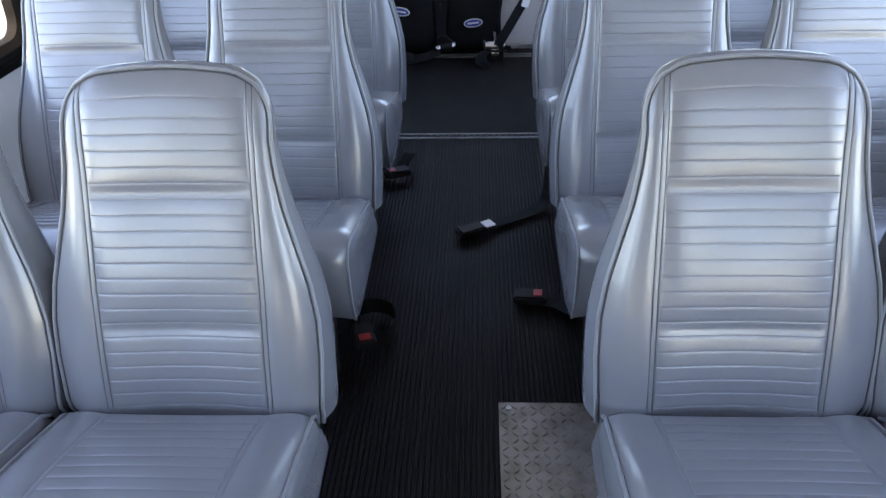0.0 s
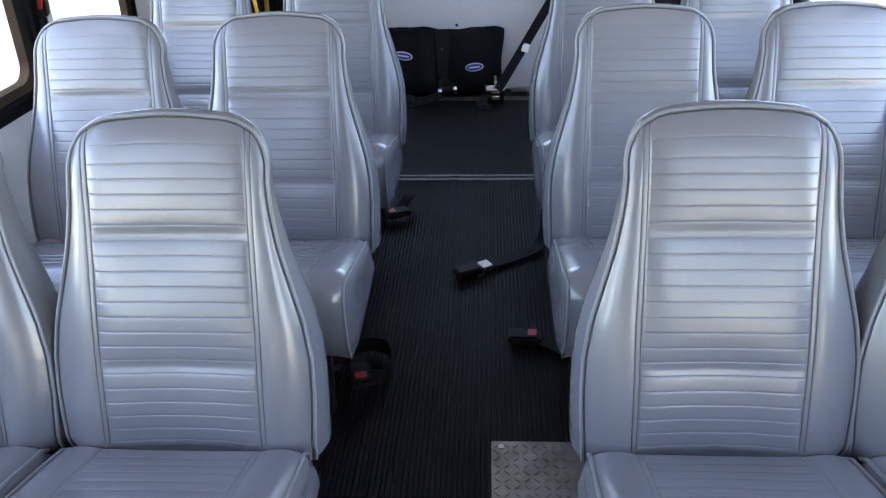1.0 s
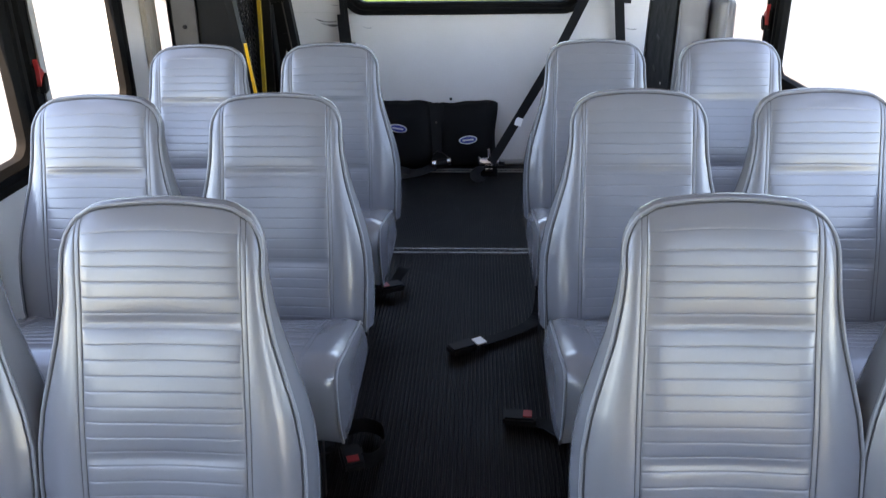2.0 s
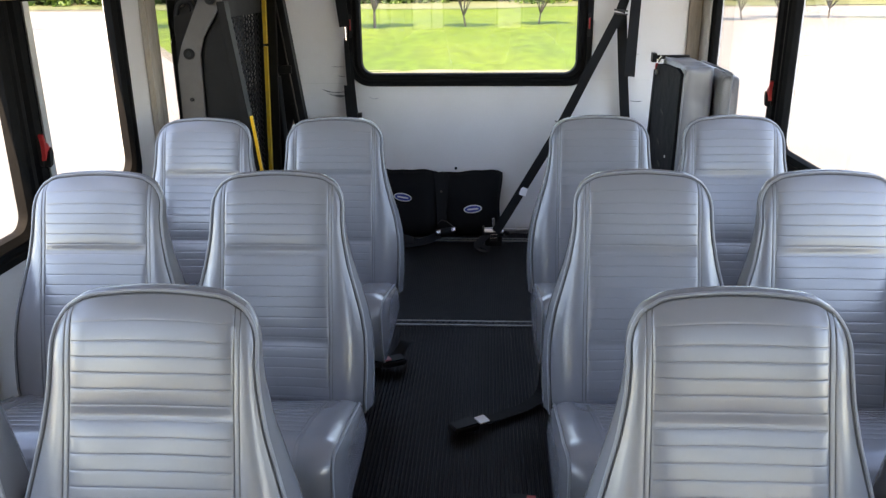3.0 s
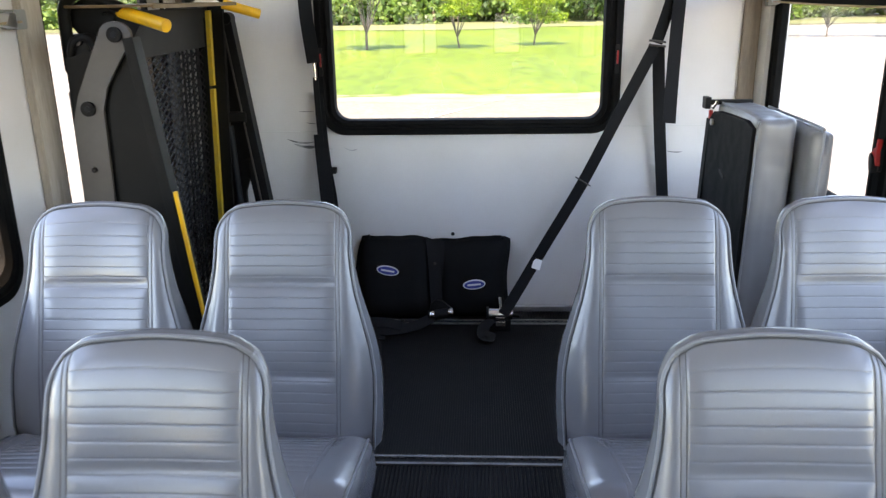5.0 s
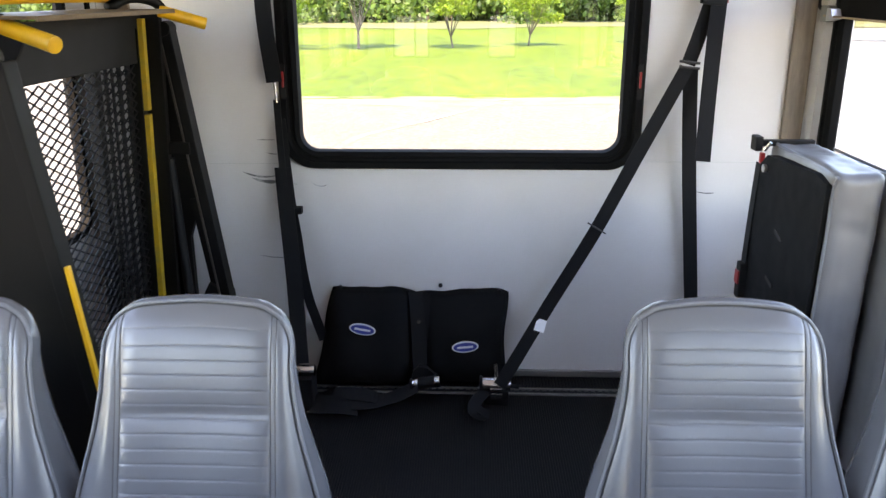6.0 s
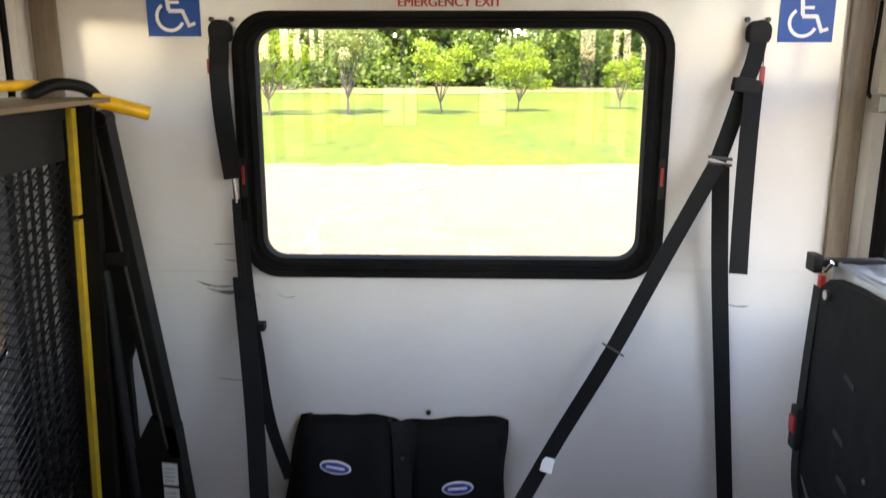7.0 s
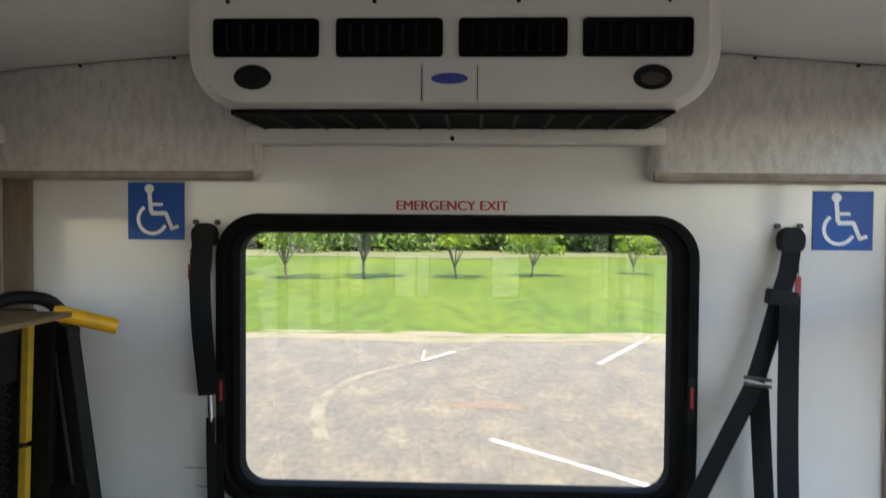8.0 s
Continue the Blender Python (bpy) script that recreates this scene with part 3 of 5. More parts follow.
TOP_HALF = 0.167 - CORNER * (1 - math.sqrt(0.5))


def groove(d, depth=0.0008, width=0.0007):
    return depth * math.exp(-(d / width) ** 2)


def back_surface(worn):
    """Rows of points of a backrest's pleated front, from the crease up."""
    zs = [0.30, 0.315, 0.888]
    for a, b in zip(PLEATS, PLEATS[1:]):
        zs += [a + d for d in FINE] + [a + (b - a) * f for f in (0.18, 0.34, 0.5, 0.66, 0.82)]
    rows = []
    for z in sorted(set(round(v, 5) for v in zs if 0.2999 <= v <= 0.8881)):
        top = min(1, max(0, (z - 0.785) / 0.103))
        w = float(np.interp(z, HALF_Z, HALF_X))
        if top > 0:
            ze = 0.785 + (HEAD - crown_drop(TOP_HALF) - 0.785) * top
            cz = HEAD - SLOPE - CORNER
            w = 0.167 - CORNER + math.sqrt(CORNER ** 2 - max(0, ze - cz) ** 2)
        seam = float(np.interp(z, [0.3, 0.55, 0.72, 0.86, 0.89], [0.136, 0.137, 0.134, 0.134, 0.132]))
        twin = seam + 0.0085
        cols = [c * seam for c in (0, 0.2, 0.4, 0.6, 0.78, 0.9)] + [seam - 0.005] + [seam + d for d in FINE] + [twin + d for d in FINE] + [twin + 0.003 + (w - twin - 0.003) * f for f in (0.15, 0.3, 0.45, 0.6, 0.75, 0.88, 1.0)]
        k = next((i for i in range(len(PLEATS) - 1) if PLEATS[i] >= z >= PLEATS[i + 1]), 0)
        f = (PLEATS[k] - z) / (PLEATS[k] - PLEATS[k + 1])
        puff = 1 - abs(2 * min(max(f, 0), 1) - 1) ** 8
        near = min(abs(z - q) for q in PLEATS[1:-1])
        soft = (0.50 + 0.5 * min(1, abs(z - 0.60) / 0.10)) if worn else 1.0
        fold = sum(math.exp(-((z - q - 0.004) / 0.012) ** 2) for q in (0.706, 0.492))
        sec = [(0.706, 0.89), (0.492, 0.706), (0.34, 0.492)]
        lo, hi = next(((a, b) for a, b in sec if a <= z <= b), (0.2, 0.34))
        swell = math.sin(math.pi * min(1, max(0, (z - lo) / (hi - lo)))) ** 0.8
        base = float(np.polyval(CURVE, z))
        hollow = 0.004 + 0.011 * min(1, max(0, (0.56 - z) / 0.2)) ** 1.5
        half = []
        for x in cols:
            u = min(1, x / seam)
            y = base + hollow * (1 - min(1, x / twin) ** 2)
            inside = max(0, 1 - u ** 12)
            if x < seam - 0.0015:
                y += (-0.00025 * puff * soft + groove(near, 0.0010) * soft) * (1 if x < seam - 0.003 else 0.4)
                y += (-0.006 * swell + 0.0027 * fold * (0.45 if worn else 1)) * inside
                y += 0.0009 * math.sin(31 * z + 17 * x) * inside
                y += 0.0016 * math.sin(95 * x + 40 * z) * inside * min(1, max(0, (0.40 - z) / 0.05))
            y += 0.022 * min(1, max(0, (0.362 - z) / 0.045)) ** 2
            y += groove(x - seam, 0.0013) + groove(x - twin, 0.0013)
            if x > twin:
                g = (x - twin) / (w - twin)
                y += -min(0.0028, 0.04 * (w - twin)) * math.sin(math.pi * min(1, g * 0.95)) + min(0.027, 0.33 * (w - twin)) * g ** 2.6
            v = (x / w) ** 6
            y += 0.020 * top ** 5 * (1 - v) + 0.012 * top ** 2 * v
            half.append((x, y, z - top * crown_drop(min(TOP_HALF, x * TOP_HALF / w))))
        half = [stand(p) for p in half]
        rows.append([(-x, y, z) for x, y, z in half[:0:-1]] + half)
    return rows


def stand(p):
    """The backrest drawn a little taller and more upright above the crease."""
    x, y, z = p
    up = max(0.0, (z - 0.37) / 0.52)
    return (x, y - 0.036 * up ** 1.15, z + 0.015 * up)


def grid_faces(n, m):
    return [(i * m + k, i * m + k + 1, (i + 1) * m + k + 1, (i + 1) * m + k) for i in range(n - 1) for k in range(m - 1)]


def shell_of(edge, thick, bulge, steps=7):
    """The side and rear of a cushion behind the outline edge (points left foot, over the top, right foot)."""
    verts, faces = [], []
    n = len(edge)
    for k in range(steps + 1):
        t = k / steps
        for i, p in enumerate(edge):
            a, b = Vector(edge[max(i - 1, 0)]), Vector(edge[min(i + 1, n - 1)])
            d = b - a
            out = Vector((-d.z, 0, d.x)).normalized()
            f = min(1, max(0, (p[2] - 0.35) / 0.5))
            up = min(1, max(0, (p[2] - 0.82) / 0.06))
            q = Vector(p) + out * (bulge * (1 - 0.75 * f) * math.sin(math.pi * min(1.0, 0.04 + t * 0.92)) + 0.004 * up * math.sin(math.pi * min(1, t * 2.2)) - 0.026 * up * t ** 3 - 0.016 * f * t ** 2) + Vector((0, (thick * (1 - 0.50 * f)) * t, 0))
            verts.append(tuple(q))
    faces = grid_faces(steps + 1, n)
    o = steps * n
    for i in range(n // 2 - 1):
        faces.append((o + i, o + i + 1, o + n - 2 - i, o + n - 1 - i))
    return verts, faces


def cushion_surface():
    path = [(-0.165, 0.300), (-0.178, 0.332), (-0.190, 0.348), (-0.203, 0.357)]
    lines = [-0.214 - 0.0285 * k for k in range(11)]
    for a, b in zip(lines, lines[1:]):
        path += [(a + d, None) for d in FINE[::-1]] + [(a + (b - a) * f, None) for f in (0.2, 0.4, 0.6, 0.8)]
    path += [(-0.505, None), (-0.525, 0.4385), (-0.545, 0.4365), (-0.562, 0.428), (-0.574, 0.414), (-0.581, 0.395), (-0.583, 0.365), (-0.581, 0.33), (-0.577, 0.295), (-0.566, 0.256), (-0.550, 0.232)]
    rows = []
    for y, z in path:
        on_top = z is None
        if on_top:
            z = float(np.interp(-y, [0.2, 0.3, 0.4, 0.505], [0.362, 0.389, 0.414, 0.4365]))
        w = float(np.interp(-y, [0.16, 0.3, 0.5, 0.585], [0.214, 0.217, 0.220, 0.214]))
        near = min(abs(y - q) for q in lines)
        half = []
        for x in [c * 0.132 for c in (0, 0.25, 0.5, 0.75, 0.92)] + [0.1295] + [0.132 + d for d in FINE] + [0.1405 + d for d in FINE] + [0.144 + (w - 0.144) * g for g in (0.2, 0.4, 0.6, 0.8, 0.93, 1.0)]:
            dz = -groove(x - 0.132) - groove(x - 0.1405)
            if on_top and x < 0.1305:
                dz -= groove(near) - 0.0010 * (1 - max(0, 1 - near / 0.014) ** 4)
            if x > 0.1405:
                dz += 0.005 * math.sin(math.pi * (x - 0.1405) / (w - 0.1405))
            crown = (0.010 * min(1, max(0, (-y - 0.22) / 0.16)) - 0.005 * min(1, max(0, (y + 0.30) / 0.08))) * (1 - (x / w) ** 2)
            edge = 0.009 * (x / w) ** 12
            steep = min(1, max(0, (-y - 0.535) / 0.04))
            half.append((x, y - (dz * 0.6 + crown * 0.8 - edge) * steep, z + (dz + crown - edge) * (1 - steep)))
        rows.append([(-x, a, b) for x, a, b in half[:0:-1]] + half)
    return rows


def bus_seat(worn):
    s = root("bus_seat", (0, 0, 0), "grey vinyl bus seat with a pleated backrest and piped edges", "bus seat", "passenger seats")
    rows = back_surface(worn)
    m = len(rows[0])
    raw("backrest", [p for r in rows for p in r], grid_faces(len(rows), m), VINYL, s, True)
    heights = [r[0][2] for r in rows]
    pick = sorted({int(np.argmin(np.abs(np.array(heights) - z))) for z in list(np.arange(0.30, 0.80, 0.02)) + list(np.arange(0.80, 0.905, 0.009))} | {len(rows) - 1})
    step = [rows[i] for i in pick]
    over = [p for p in rows[-1][1:-1] if abs(p[0]) < 0.120 or 0.139 < abs(p[0]) < 0.1455]
    edge = [r[0] for r in step] + over + [r[-1] for r in step[::-1]]
    v, f = shell_of([(x, y + 0.004, z) for x, y, z in edge], 0.110, 0.018)
    raw("backrest_cover", v, f, VINYL_SIDE, s, True)
    tube = []
    for k, p in enumerate(edge):
        d = Vector(edge[min(k + 1, len(edge) - 1)]) - Vector(edge[max(k - 1, 0)])
        tube.append(tuple(Vector(p) + Vector((-d.z, 0, d.x)).normalized() * 0.0022 + Vector((0, -0.0012, 0))))
    part("piping", sweep(tube, circle(0.0034, 8), up=(0, 1, 0)), PIPING, s, smooth="all")
    # Dark tube standing in for the shadow gap inside the piping.
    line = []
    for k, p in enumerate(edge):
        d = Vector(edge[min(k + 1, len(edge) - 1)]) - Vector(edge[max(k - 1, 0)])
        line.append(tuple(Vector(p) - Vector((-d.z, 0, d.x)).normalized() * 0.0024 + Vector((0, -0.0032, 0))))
    part("seam", sweep(line, circle(0.0018, 5), up=(0, 1, 0)), SHADED_THREAD, s, "stitched seam with its shade drawn in", smooth="all")
    # Stitched seams, drawn dark to carry the shade of their grooves.
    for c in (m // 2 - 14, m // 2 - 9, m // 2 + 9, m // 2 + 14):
        part("seam", sweep([(r[c][0], r[c][1] - 0.0005, r[c][2]) for r in rows if r[c][2] > 0.355][::4], circle(0.0011, 5), up=(1, 0, 0)), SHADED_THREAD, s, "stitched seam with its shade drawn in", smooth="all")
    rows = cushion_surface()
    m = len(rows[0])
    raw("seat_cushion", [p for r in rows for p in r], grid_faces(len(rows), m), VINYL, s, True)
    for side in (0, -1):
        bm = bmesh.new()
        e = [r[side] for r in rows]
        sgn = -1 if side == 0 else 1
        loop = e[::3] + [e[-1], (e[-1][0], -0.50, 0.229), (e[-1][0], -0.35, 0.233), (e[-1][0], -0.15, 0.250)]
        cy, cz = -0.36, 0.34
        grid = []
        for f_, lift in ((0.0, 0.0), (0.06, 0.007), (0.18, 0.014), (0.40, 0.018), (0.70, 0.019)):
            grid.append([bm.verts.new((x + sgn * lift, y + (cy - y) * f_, z + (cz - z) * f_)) for x, y, z in loop])
        for a, b in zip(grid, grid[1:]):
            for k in range(len(a)):
                bm.faces.new((a[k], a[(k + 1) % len(a)], b[(k + 1) % len(a)], b[k]))
        bm.faces.new(grid[-1])
        part("cushion_side", bm, VINYL_SIDE, s, smooth="all")
    for side in (0, -1):
        e = [r[side] for r in rows][2:]
        part("cushion_piping", sweep([(x * 1.006, y, z + 0.0015) for x, y, z in e], circle(0.0034, 7), up=(1, 0, 0)), PIPING, s, smooth="all")
    part("seat_pan", box(-0.200, 0.200, -0.540, -0.03, 0.262, 0.292), BLACK_METAL, s, bevel=0.006)
    bm = box(-0.205, 0.205, -0.165, -0.125, 0.20, 0.27)
    part("cross_tube", bm, BLACK_METAL, s, bevel=0.006)
    for x, y in ((-0.13, -0.46), (0.13, -0.46), (-0.13, -0.12), (0.13, -0.12)):
        part("leg", beam((x, y, 0.0), (x, y * 0.94, 0.262), 0.035, 0.03), BLACK_METAL, s, bevel=0.004)
    return s


SEAT_X = (-0.774, -0.304, 0.619, 1.076)
SEAT_Z = (-0.002, 0.0, 0.006, 0.006)
ROW_Y = (1.296, 2.097, 2.912)
models = {}
for j, y in enumerate(ROW_Y):
    for i, x in enumerate(SEAT_X):
        worn = i >= 2
        if worn not in models:
            models[worn] = bus_seat(worn)
            models[worn].matrix_basis = pose(x, y, SEAT_Z[i])
        else:
            copy_thing(models[worn], pose(x, y, SEAT_Z[i]))

# ---- seat belts lying in the aisle ----


def lap_belt(pts, buckle, turn, red, label, curl=()):
    b = root("seat_belt", (0, 0, 0), label, "seat belt", "loose lap belts")
    part("strap", strap(pts, 0.047), WEB, b)
    if curl:
        part("curled_strap", sweep(smooth_path(curl, 6), [(-0.0012, -0.0235), (0.0012, -0.0235), (0.0012, 0.0235), (-0.0012, 0.0235)]), WEB, b)
    m = pose(*buckle, 0, 0, turn)
    bm = box(-0.028, 0.028, -0.045, 0.045, -0.012, 0.014)
    bmesh.ops.bevel(bm, geom=bm.edges[:], offset=0.006, segments=2, affect="EDGES")
    bm.transform(m)
    part("buckle", bm, DARK, b)
    if red:
        bm = box(-0.015, 0.015, -0.034, -0.010, 0.013, 0.017)
        bm.transform(m)
        part("release_button", bm, RED, b, "red release button")
        bm = box(-0.020, 0.020, -0.047, -0.043, -0.006, 0.008)
        bm.transform(m)
        part("slot_lip", bm, BLACK_METAL, b)
    else:
        bm = box(-0.020, 0.020, 0.05, 0.085, 0.004, 0.008)
        bm.transform(m)
        part("care_label", bm, WHITE, b, "pale stitched label")


lap_belt([(-0.19, 1.62, 0.24), (-0.20, 1.70, 0.09), (-0.195, 1.77, 0.030), (-0.18, 1.82, 0.012)], (-0.105, 1.730, 0.045), 18, True, "black lap belt curled on the floor beside a seat", [(-0.19, 1.80, 0.026), (-0.16, 1.86, 0.030), (-0.10, 1.885, 0.036), (-0.045, 1.865, 0.034), (-0.028, 1.80, 0.030), (-0.05, 1.75, 0.028), (-0.085, 1.735, 0.034)])
lap_belt([(0.50, 1.80, 0.10), (0.46, 1.86, 0.03), (0.41, 1.93, 0.012), (0.36, 1.945, 0.012)], (0.335, 1.948, 0.022), 85, True, "black lap belt with a red button on the floor")
lap_belt([(0.455, 2.62, 0.27), (0.445, 2.60, 0.14), (0.43, 2.56, 0.03), (0.38, 2.49, 0.014), (0.30, 2.43, 0.012), (0.22, 2.375, 0.014)], (0.165, 2.335, 0.020), -58, False, "long black lap belt trailing across the ribbed floor")
lap_belt([(-0.26, 2.62, 0.22), (-0.20, 2.70, 0.05), (-0.15, 2.755, 0.020), (-0.10, 2.79, 0.040), (-0.066, 2.83, 0.075), (-0.062, 2.86, 0.060), (-0.085, 2.86, 0.015)], (-0.108, 2.752, 0.034), -62, True, "black lap belt curled on the ribbed floor")

# ---- wheelchair lift, folded up against its door ----
t = root("wheelchair_lift", (0, 0, 0), "folded black wheelchair lift with yellow grips and a mesh platform", "wheelchair lift")
PX, LEAN = -0.918, 0.036
part("platform_frame", ring((3.34, 4.165, 0.10, 1.36), [(0, 0.01, 0.0), (0, 0.01, 0.035), (0.035, 0.01, 0.035), (0.035, 0.01, 0.0)], lambda u, v, d: (PX - 0.02 + d, u, v), n=3), LIFT_STEEL, t)
part("top_panel", box(PX - 0.012, PX + 0.010, 3.376, 4.129, 1.215, 1.335), LIFT_STEEL, t, bevel=0.003)
# expanded metal: strands of diamonds
verts, faces = [], []
py, pz, hw = 0.058, 0.029, 0.0017


def strand(a, b):
    k = len(verts)
    dx, dz = b[0] - a[0], b[1] - a[1]
    ln = math.hypot(dx, dz)
    nx, nz = -dz / ln * hw, dx / ln * hw
    for d in (0.0, 0.004):
        for p, s in ((a, 1), (a, -1), (b, -1), (b, 1)):
            verts.append((PX - 0.004 + d, p[0] + s * nx, p[1] + s * nz))
    faces.extend([(k, k + 1, k + 2, k + 3), (k + 4, k + 7, k + 6, k + 5), (k, k + 3, k + 7, k + 4), (k + 1, k + 5, k + 6, k + 2)])


for i in range(13):
    for j in range(37):
        y0, z0 = 3.372 + i * py, 0.135 + j * pz
        strand((y0, z0), (y0 + py / 2, z0 + pz / 2))
        strand((y0 + py / 2, z0 + pz / 2), (y0 + py, z0))
        strand((y0 + py / 2, z0 + pz / 2), (y0, z0 + pz))
        strand((y0 + py, z0 + pz), (y0 + py / 2, z0 + pz / 2))
tagged(raw("mesh_panel", verts, faces, LIFT_STEEL, t), "black expanded-metal mesh")
for y, w in ((3.905, 0.018), (3.96, 0.007), (4.00, 0.007), (4.05, 0.012), (4.115, 0.016)):
    part("stiffener", box(PX - 0.05, PX - 0.016, y - w, y + w, 0.13, 1.34), LIFT_STEEL, t, bevel=0.004)
# Bright steel bars stand in for slits of light between the stiffeners.
for y in (3.935, 3.98, 4.024, 4.083):
    part("light_slit", box(PX - 0.030, PX - 0.016, y - 0.0025, y + 0.0025, 0.16, 1.21), STEEL, t, "thin bright bar drawn as a slit of light")
part("side_plate", box(PX + 0.0, PX + 0.072, 4.166, 4.196, 0.10, 1.37), LIFT_STEEL, t, bevel=0.004)
for z0, z1 in ((1.066, 1.350), (0.16, 1.052)):
    part("yellow_edge_strip", box(PX + 0.015, PX + 0.031, 4.136, 4.160, z0, z1), YELLOW_DULL, t, "worn yellow edge strip")
for ob in list(t.children):
    ob.data.transform(Matrix(((1, 0, LEAN, -LEAN * 0.31), (0, 1, 0, 0), (0, 0, 1, 0), (0, 0, 0, 1))))
part("bridge_plate", box(-0.99, -0.735, 3.30, 4.11, 1.372, 1.380), TAN, t, "tan metal bridge plate with a bright edge", bevel=0.002)
part("bridge_edge", box(-0.737, -0.733, 3.30, 4.11, 1.368, 1.379), TAN, t)
part("hand_rail", sweep(smooth_path([(-0.925, 3.42, 1.402), (-0.925, 3.50, 1.412), (-0.92, 3.9, 1.413), (-0.915, 4.1, 1.41)]), circle(0.013, 10)), YELLOW, t, "yellow rail", smooth="all")
part("hand_rail", sweep(smooth_path([(-0.89, 4.00, 1.385), (-0.86, 4.08, 1.412), (-0.81, 4.14, 1.402), (-0.785, 4.18, 1.36)]), circle(0.016, 10)), LIFT_STEEL, t, smooth="all")
for a, b in (((-0.862, 3.360, 1.364), (-0.694, 3.285, 1.321)), ((-0.80, 4.15, 1.374), (-0.675, 4.214, 1.332))):
    part("grip", rod(a, b, 0.019, seg=20), YELLOW, t, "yellow foam grip", smooth=True, bevel=0.004)
# front arm: grey bent link, dark leaning panel, sloped edge
yz = lambda u, v, d: (u, 3.217 + d, v)
head = [(-0.806 + 0.045 * math.cos(radians(q)), 1.302 + 0.036 * math.sin(radians(q))) for q in range(-20, 171, 19)]
part("arm_link", slab(head + [(-0.934, 1.137), (-0.958, 1.06), (-0.960, 0.857), (-0.962, 0.25), (-0.868, 0.25), (-0.871, 0.828), (-0.866, 1.10), (-0.847, 1.163)], yz, -0.025, -0.013), GREY_STEEL, t, "grey painted bent link", bevel=0.002)
for u, v, q in ((-0.806, 1.303, 0.021), (-0.908, 1.103, 0.021), (-0.915, 0.93, 0.008)):
    part("pivot_bolt", rod((u, 3.185, v), (u, 3.195, v), q, seg=20), LIFT_STEEL, t, bevel=0.002)
    part("bolt_socket", rod((u, 3.183, v), (u, 3.1855, v), q * 0.45, seg=6), DARK, t)
part("arm_panel", slab([(-0.96, 1.24), (-0.775, 1.29), (-0.717, 0.92), (-0.668, 0.50), (-0.628, 0.18), (-0.96, 0.18)], yz, -0.010, 0.006), LIFT_STEEL, t)
part("arm_edge", beam((-0.765, 3.20, 1.295), (-0.617, 3.20, 0.16), 0.030, 0.055), LIFT_STEEL, t, bevel=0.004)
part("arm_edge_strip", beam((-0.685, 3.180, 0.868), (-0.622, 3.180, 0.30), 0.010, 0.014), YELLOW, t, "yellow edge strip", bevel=0.002)
part("frame_post", box(-1.035, -0.985, 3.345, 3.385, 0.0, 1.30), LIFT_STEEL, t, bevel=0.006)
part("frame_hoop", sweep(smooth_path([(-1.012, 3.335, 0.30), (-1.012, 3.335, 0.9), (-1.012, 3.335, 1.30), (-1.0, 3.335, 1.385), (-0.955, 3.335, 1.412), (-0.88, 3.345, 1.385), (-0.83, 3.352, 1.36)]), circle(0.018, 10)), LIFT_STEEL, t, smooth="all")
part("hydraulic_hose", sweep(smooth_path([(-0.97, 3.25, 1.15), (-0.95, 3.23, 1.27), (-0.90, 3.23, 1.29), (-0.87, 3.24, 1.20)]), circle(0.010, 8)), DARK, t, smooth="all")
part("gusset_plate", slab([(-1.000, 1.380), (-0.955, 1.398), (-0.860, 1.366), (-0.795, 1.33), (-0.850, 1.235), (-0.950, 1.262), (-1.000, 1.320)], lambda u, v, d: (u, 3.350 + d, v), 0.0, 0.010), LIFT_STEEL, t, bevel=0.002)
part("pump_body", rod((-0.932, 3.235, 1.272), (-0.932, 3.305, 1.272), 0.033, seg=18), DARK, t, smooth=True, bevel=0.006)
part("pump_cap", rod((-0.932, 3.226, 1.285), (-0.932, 3.236, 1.285), 0.012, seg=12), GREY_STEEL, t, bevel=0.002)
part("grip_collar", rod((-0.868, 3.363, 1.3655), (-0.852, 3.356, 1.3615), 0.0215, seg=18), DARK, t, smooth=True)
# rear arm
yr = lambda u, v, d: (u, 4.215 + d, v)
part("rear_arm_panel", slab([(-0.87, 1.31), (-0.80, 1.315), (-0.755, 0.93), (-0.735, 0.78), (-0.79, 0.62), (-0.79, 0.18), (-0.88, 0.18)], yr, -0.012, 0.012), LIFT_STEEL, t)
part("rear_arm_edge", beam((-0.803, 4.215, 1.33), (-0.672, 4.215, 0.33), 0.034, 0.06), LIFT_STEEL, t, bevel=0.004)
part("rear_arm_trim", beam((-0.818, 4.183, 1.30), (-0.693, 4.183, 0.36), 0.006, 0.006), GREY_STEEL, t, "worn bright edge")
part("rear_arm_head", rod((-0.806, 4.182, 1.318), (-0.806, 4.246, 1.318), 0.024, seg=18), LIFT_STEEL, t, bevel=0.004)
part("rear_arm_foot", slab([(-0.735, 0.46), (-0.665, 0.42), (-0.640, 0.15), (-0.68, 0.05), (-0.86, 0.05), (-0.82, 0.30)], yr, -0.03, 0.03), LIFT_STEEL, t, bevel=0.004)
part("rear_strut", beam((-0.765, 4.215, 0.76), (-0.715, 4.215, 0.42), 0.030, 0.03), LIFT_STEEL, t, bevel=0.004)
part("rear_cylinder", rod((-0.83, 4.19, 0.90), (-0.80, 4.19, 0.20), 0.016), DARK, t, smooth=True)
part("joint_clamp", box(-0.845, -0.755, 4.175, 4.245, 0.915, 0.955), LIFT_STEEL, t, bevel=0.006)
part("joint_pin", rod((-0.885, 4.19, 0.935), (-0.84, 4.19, 0.935), 0.012), STEEL, t)
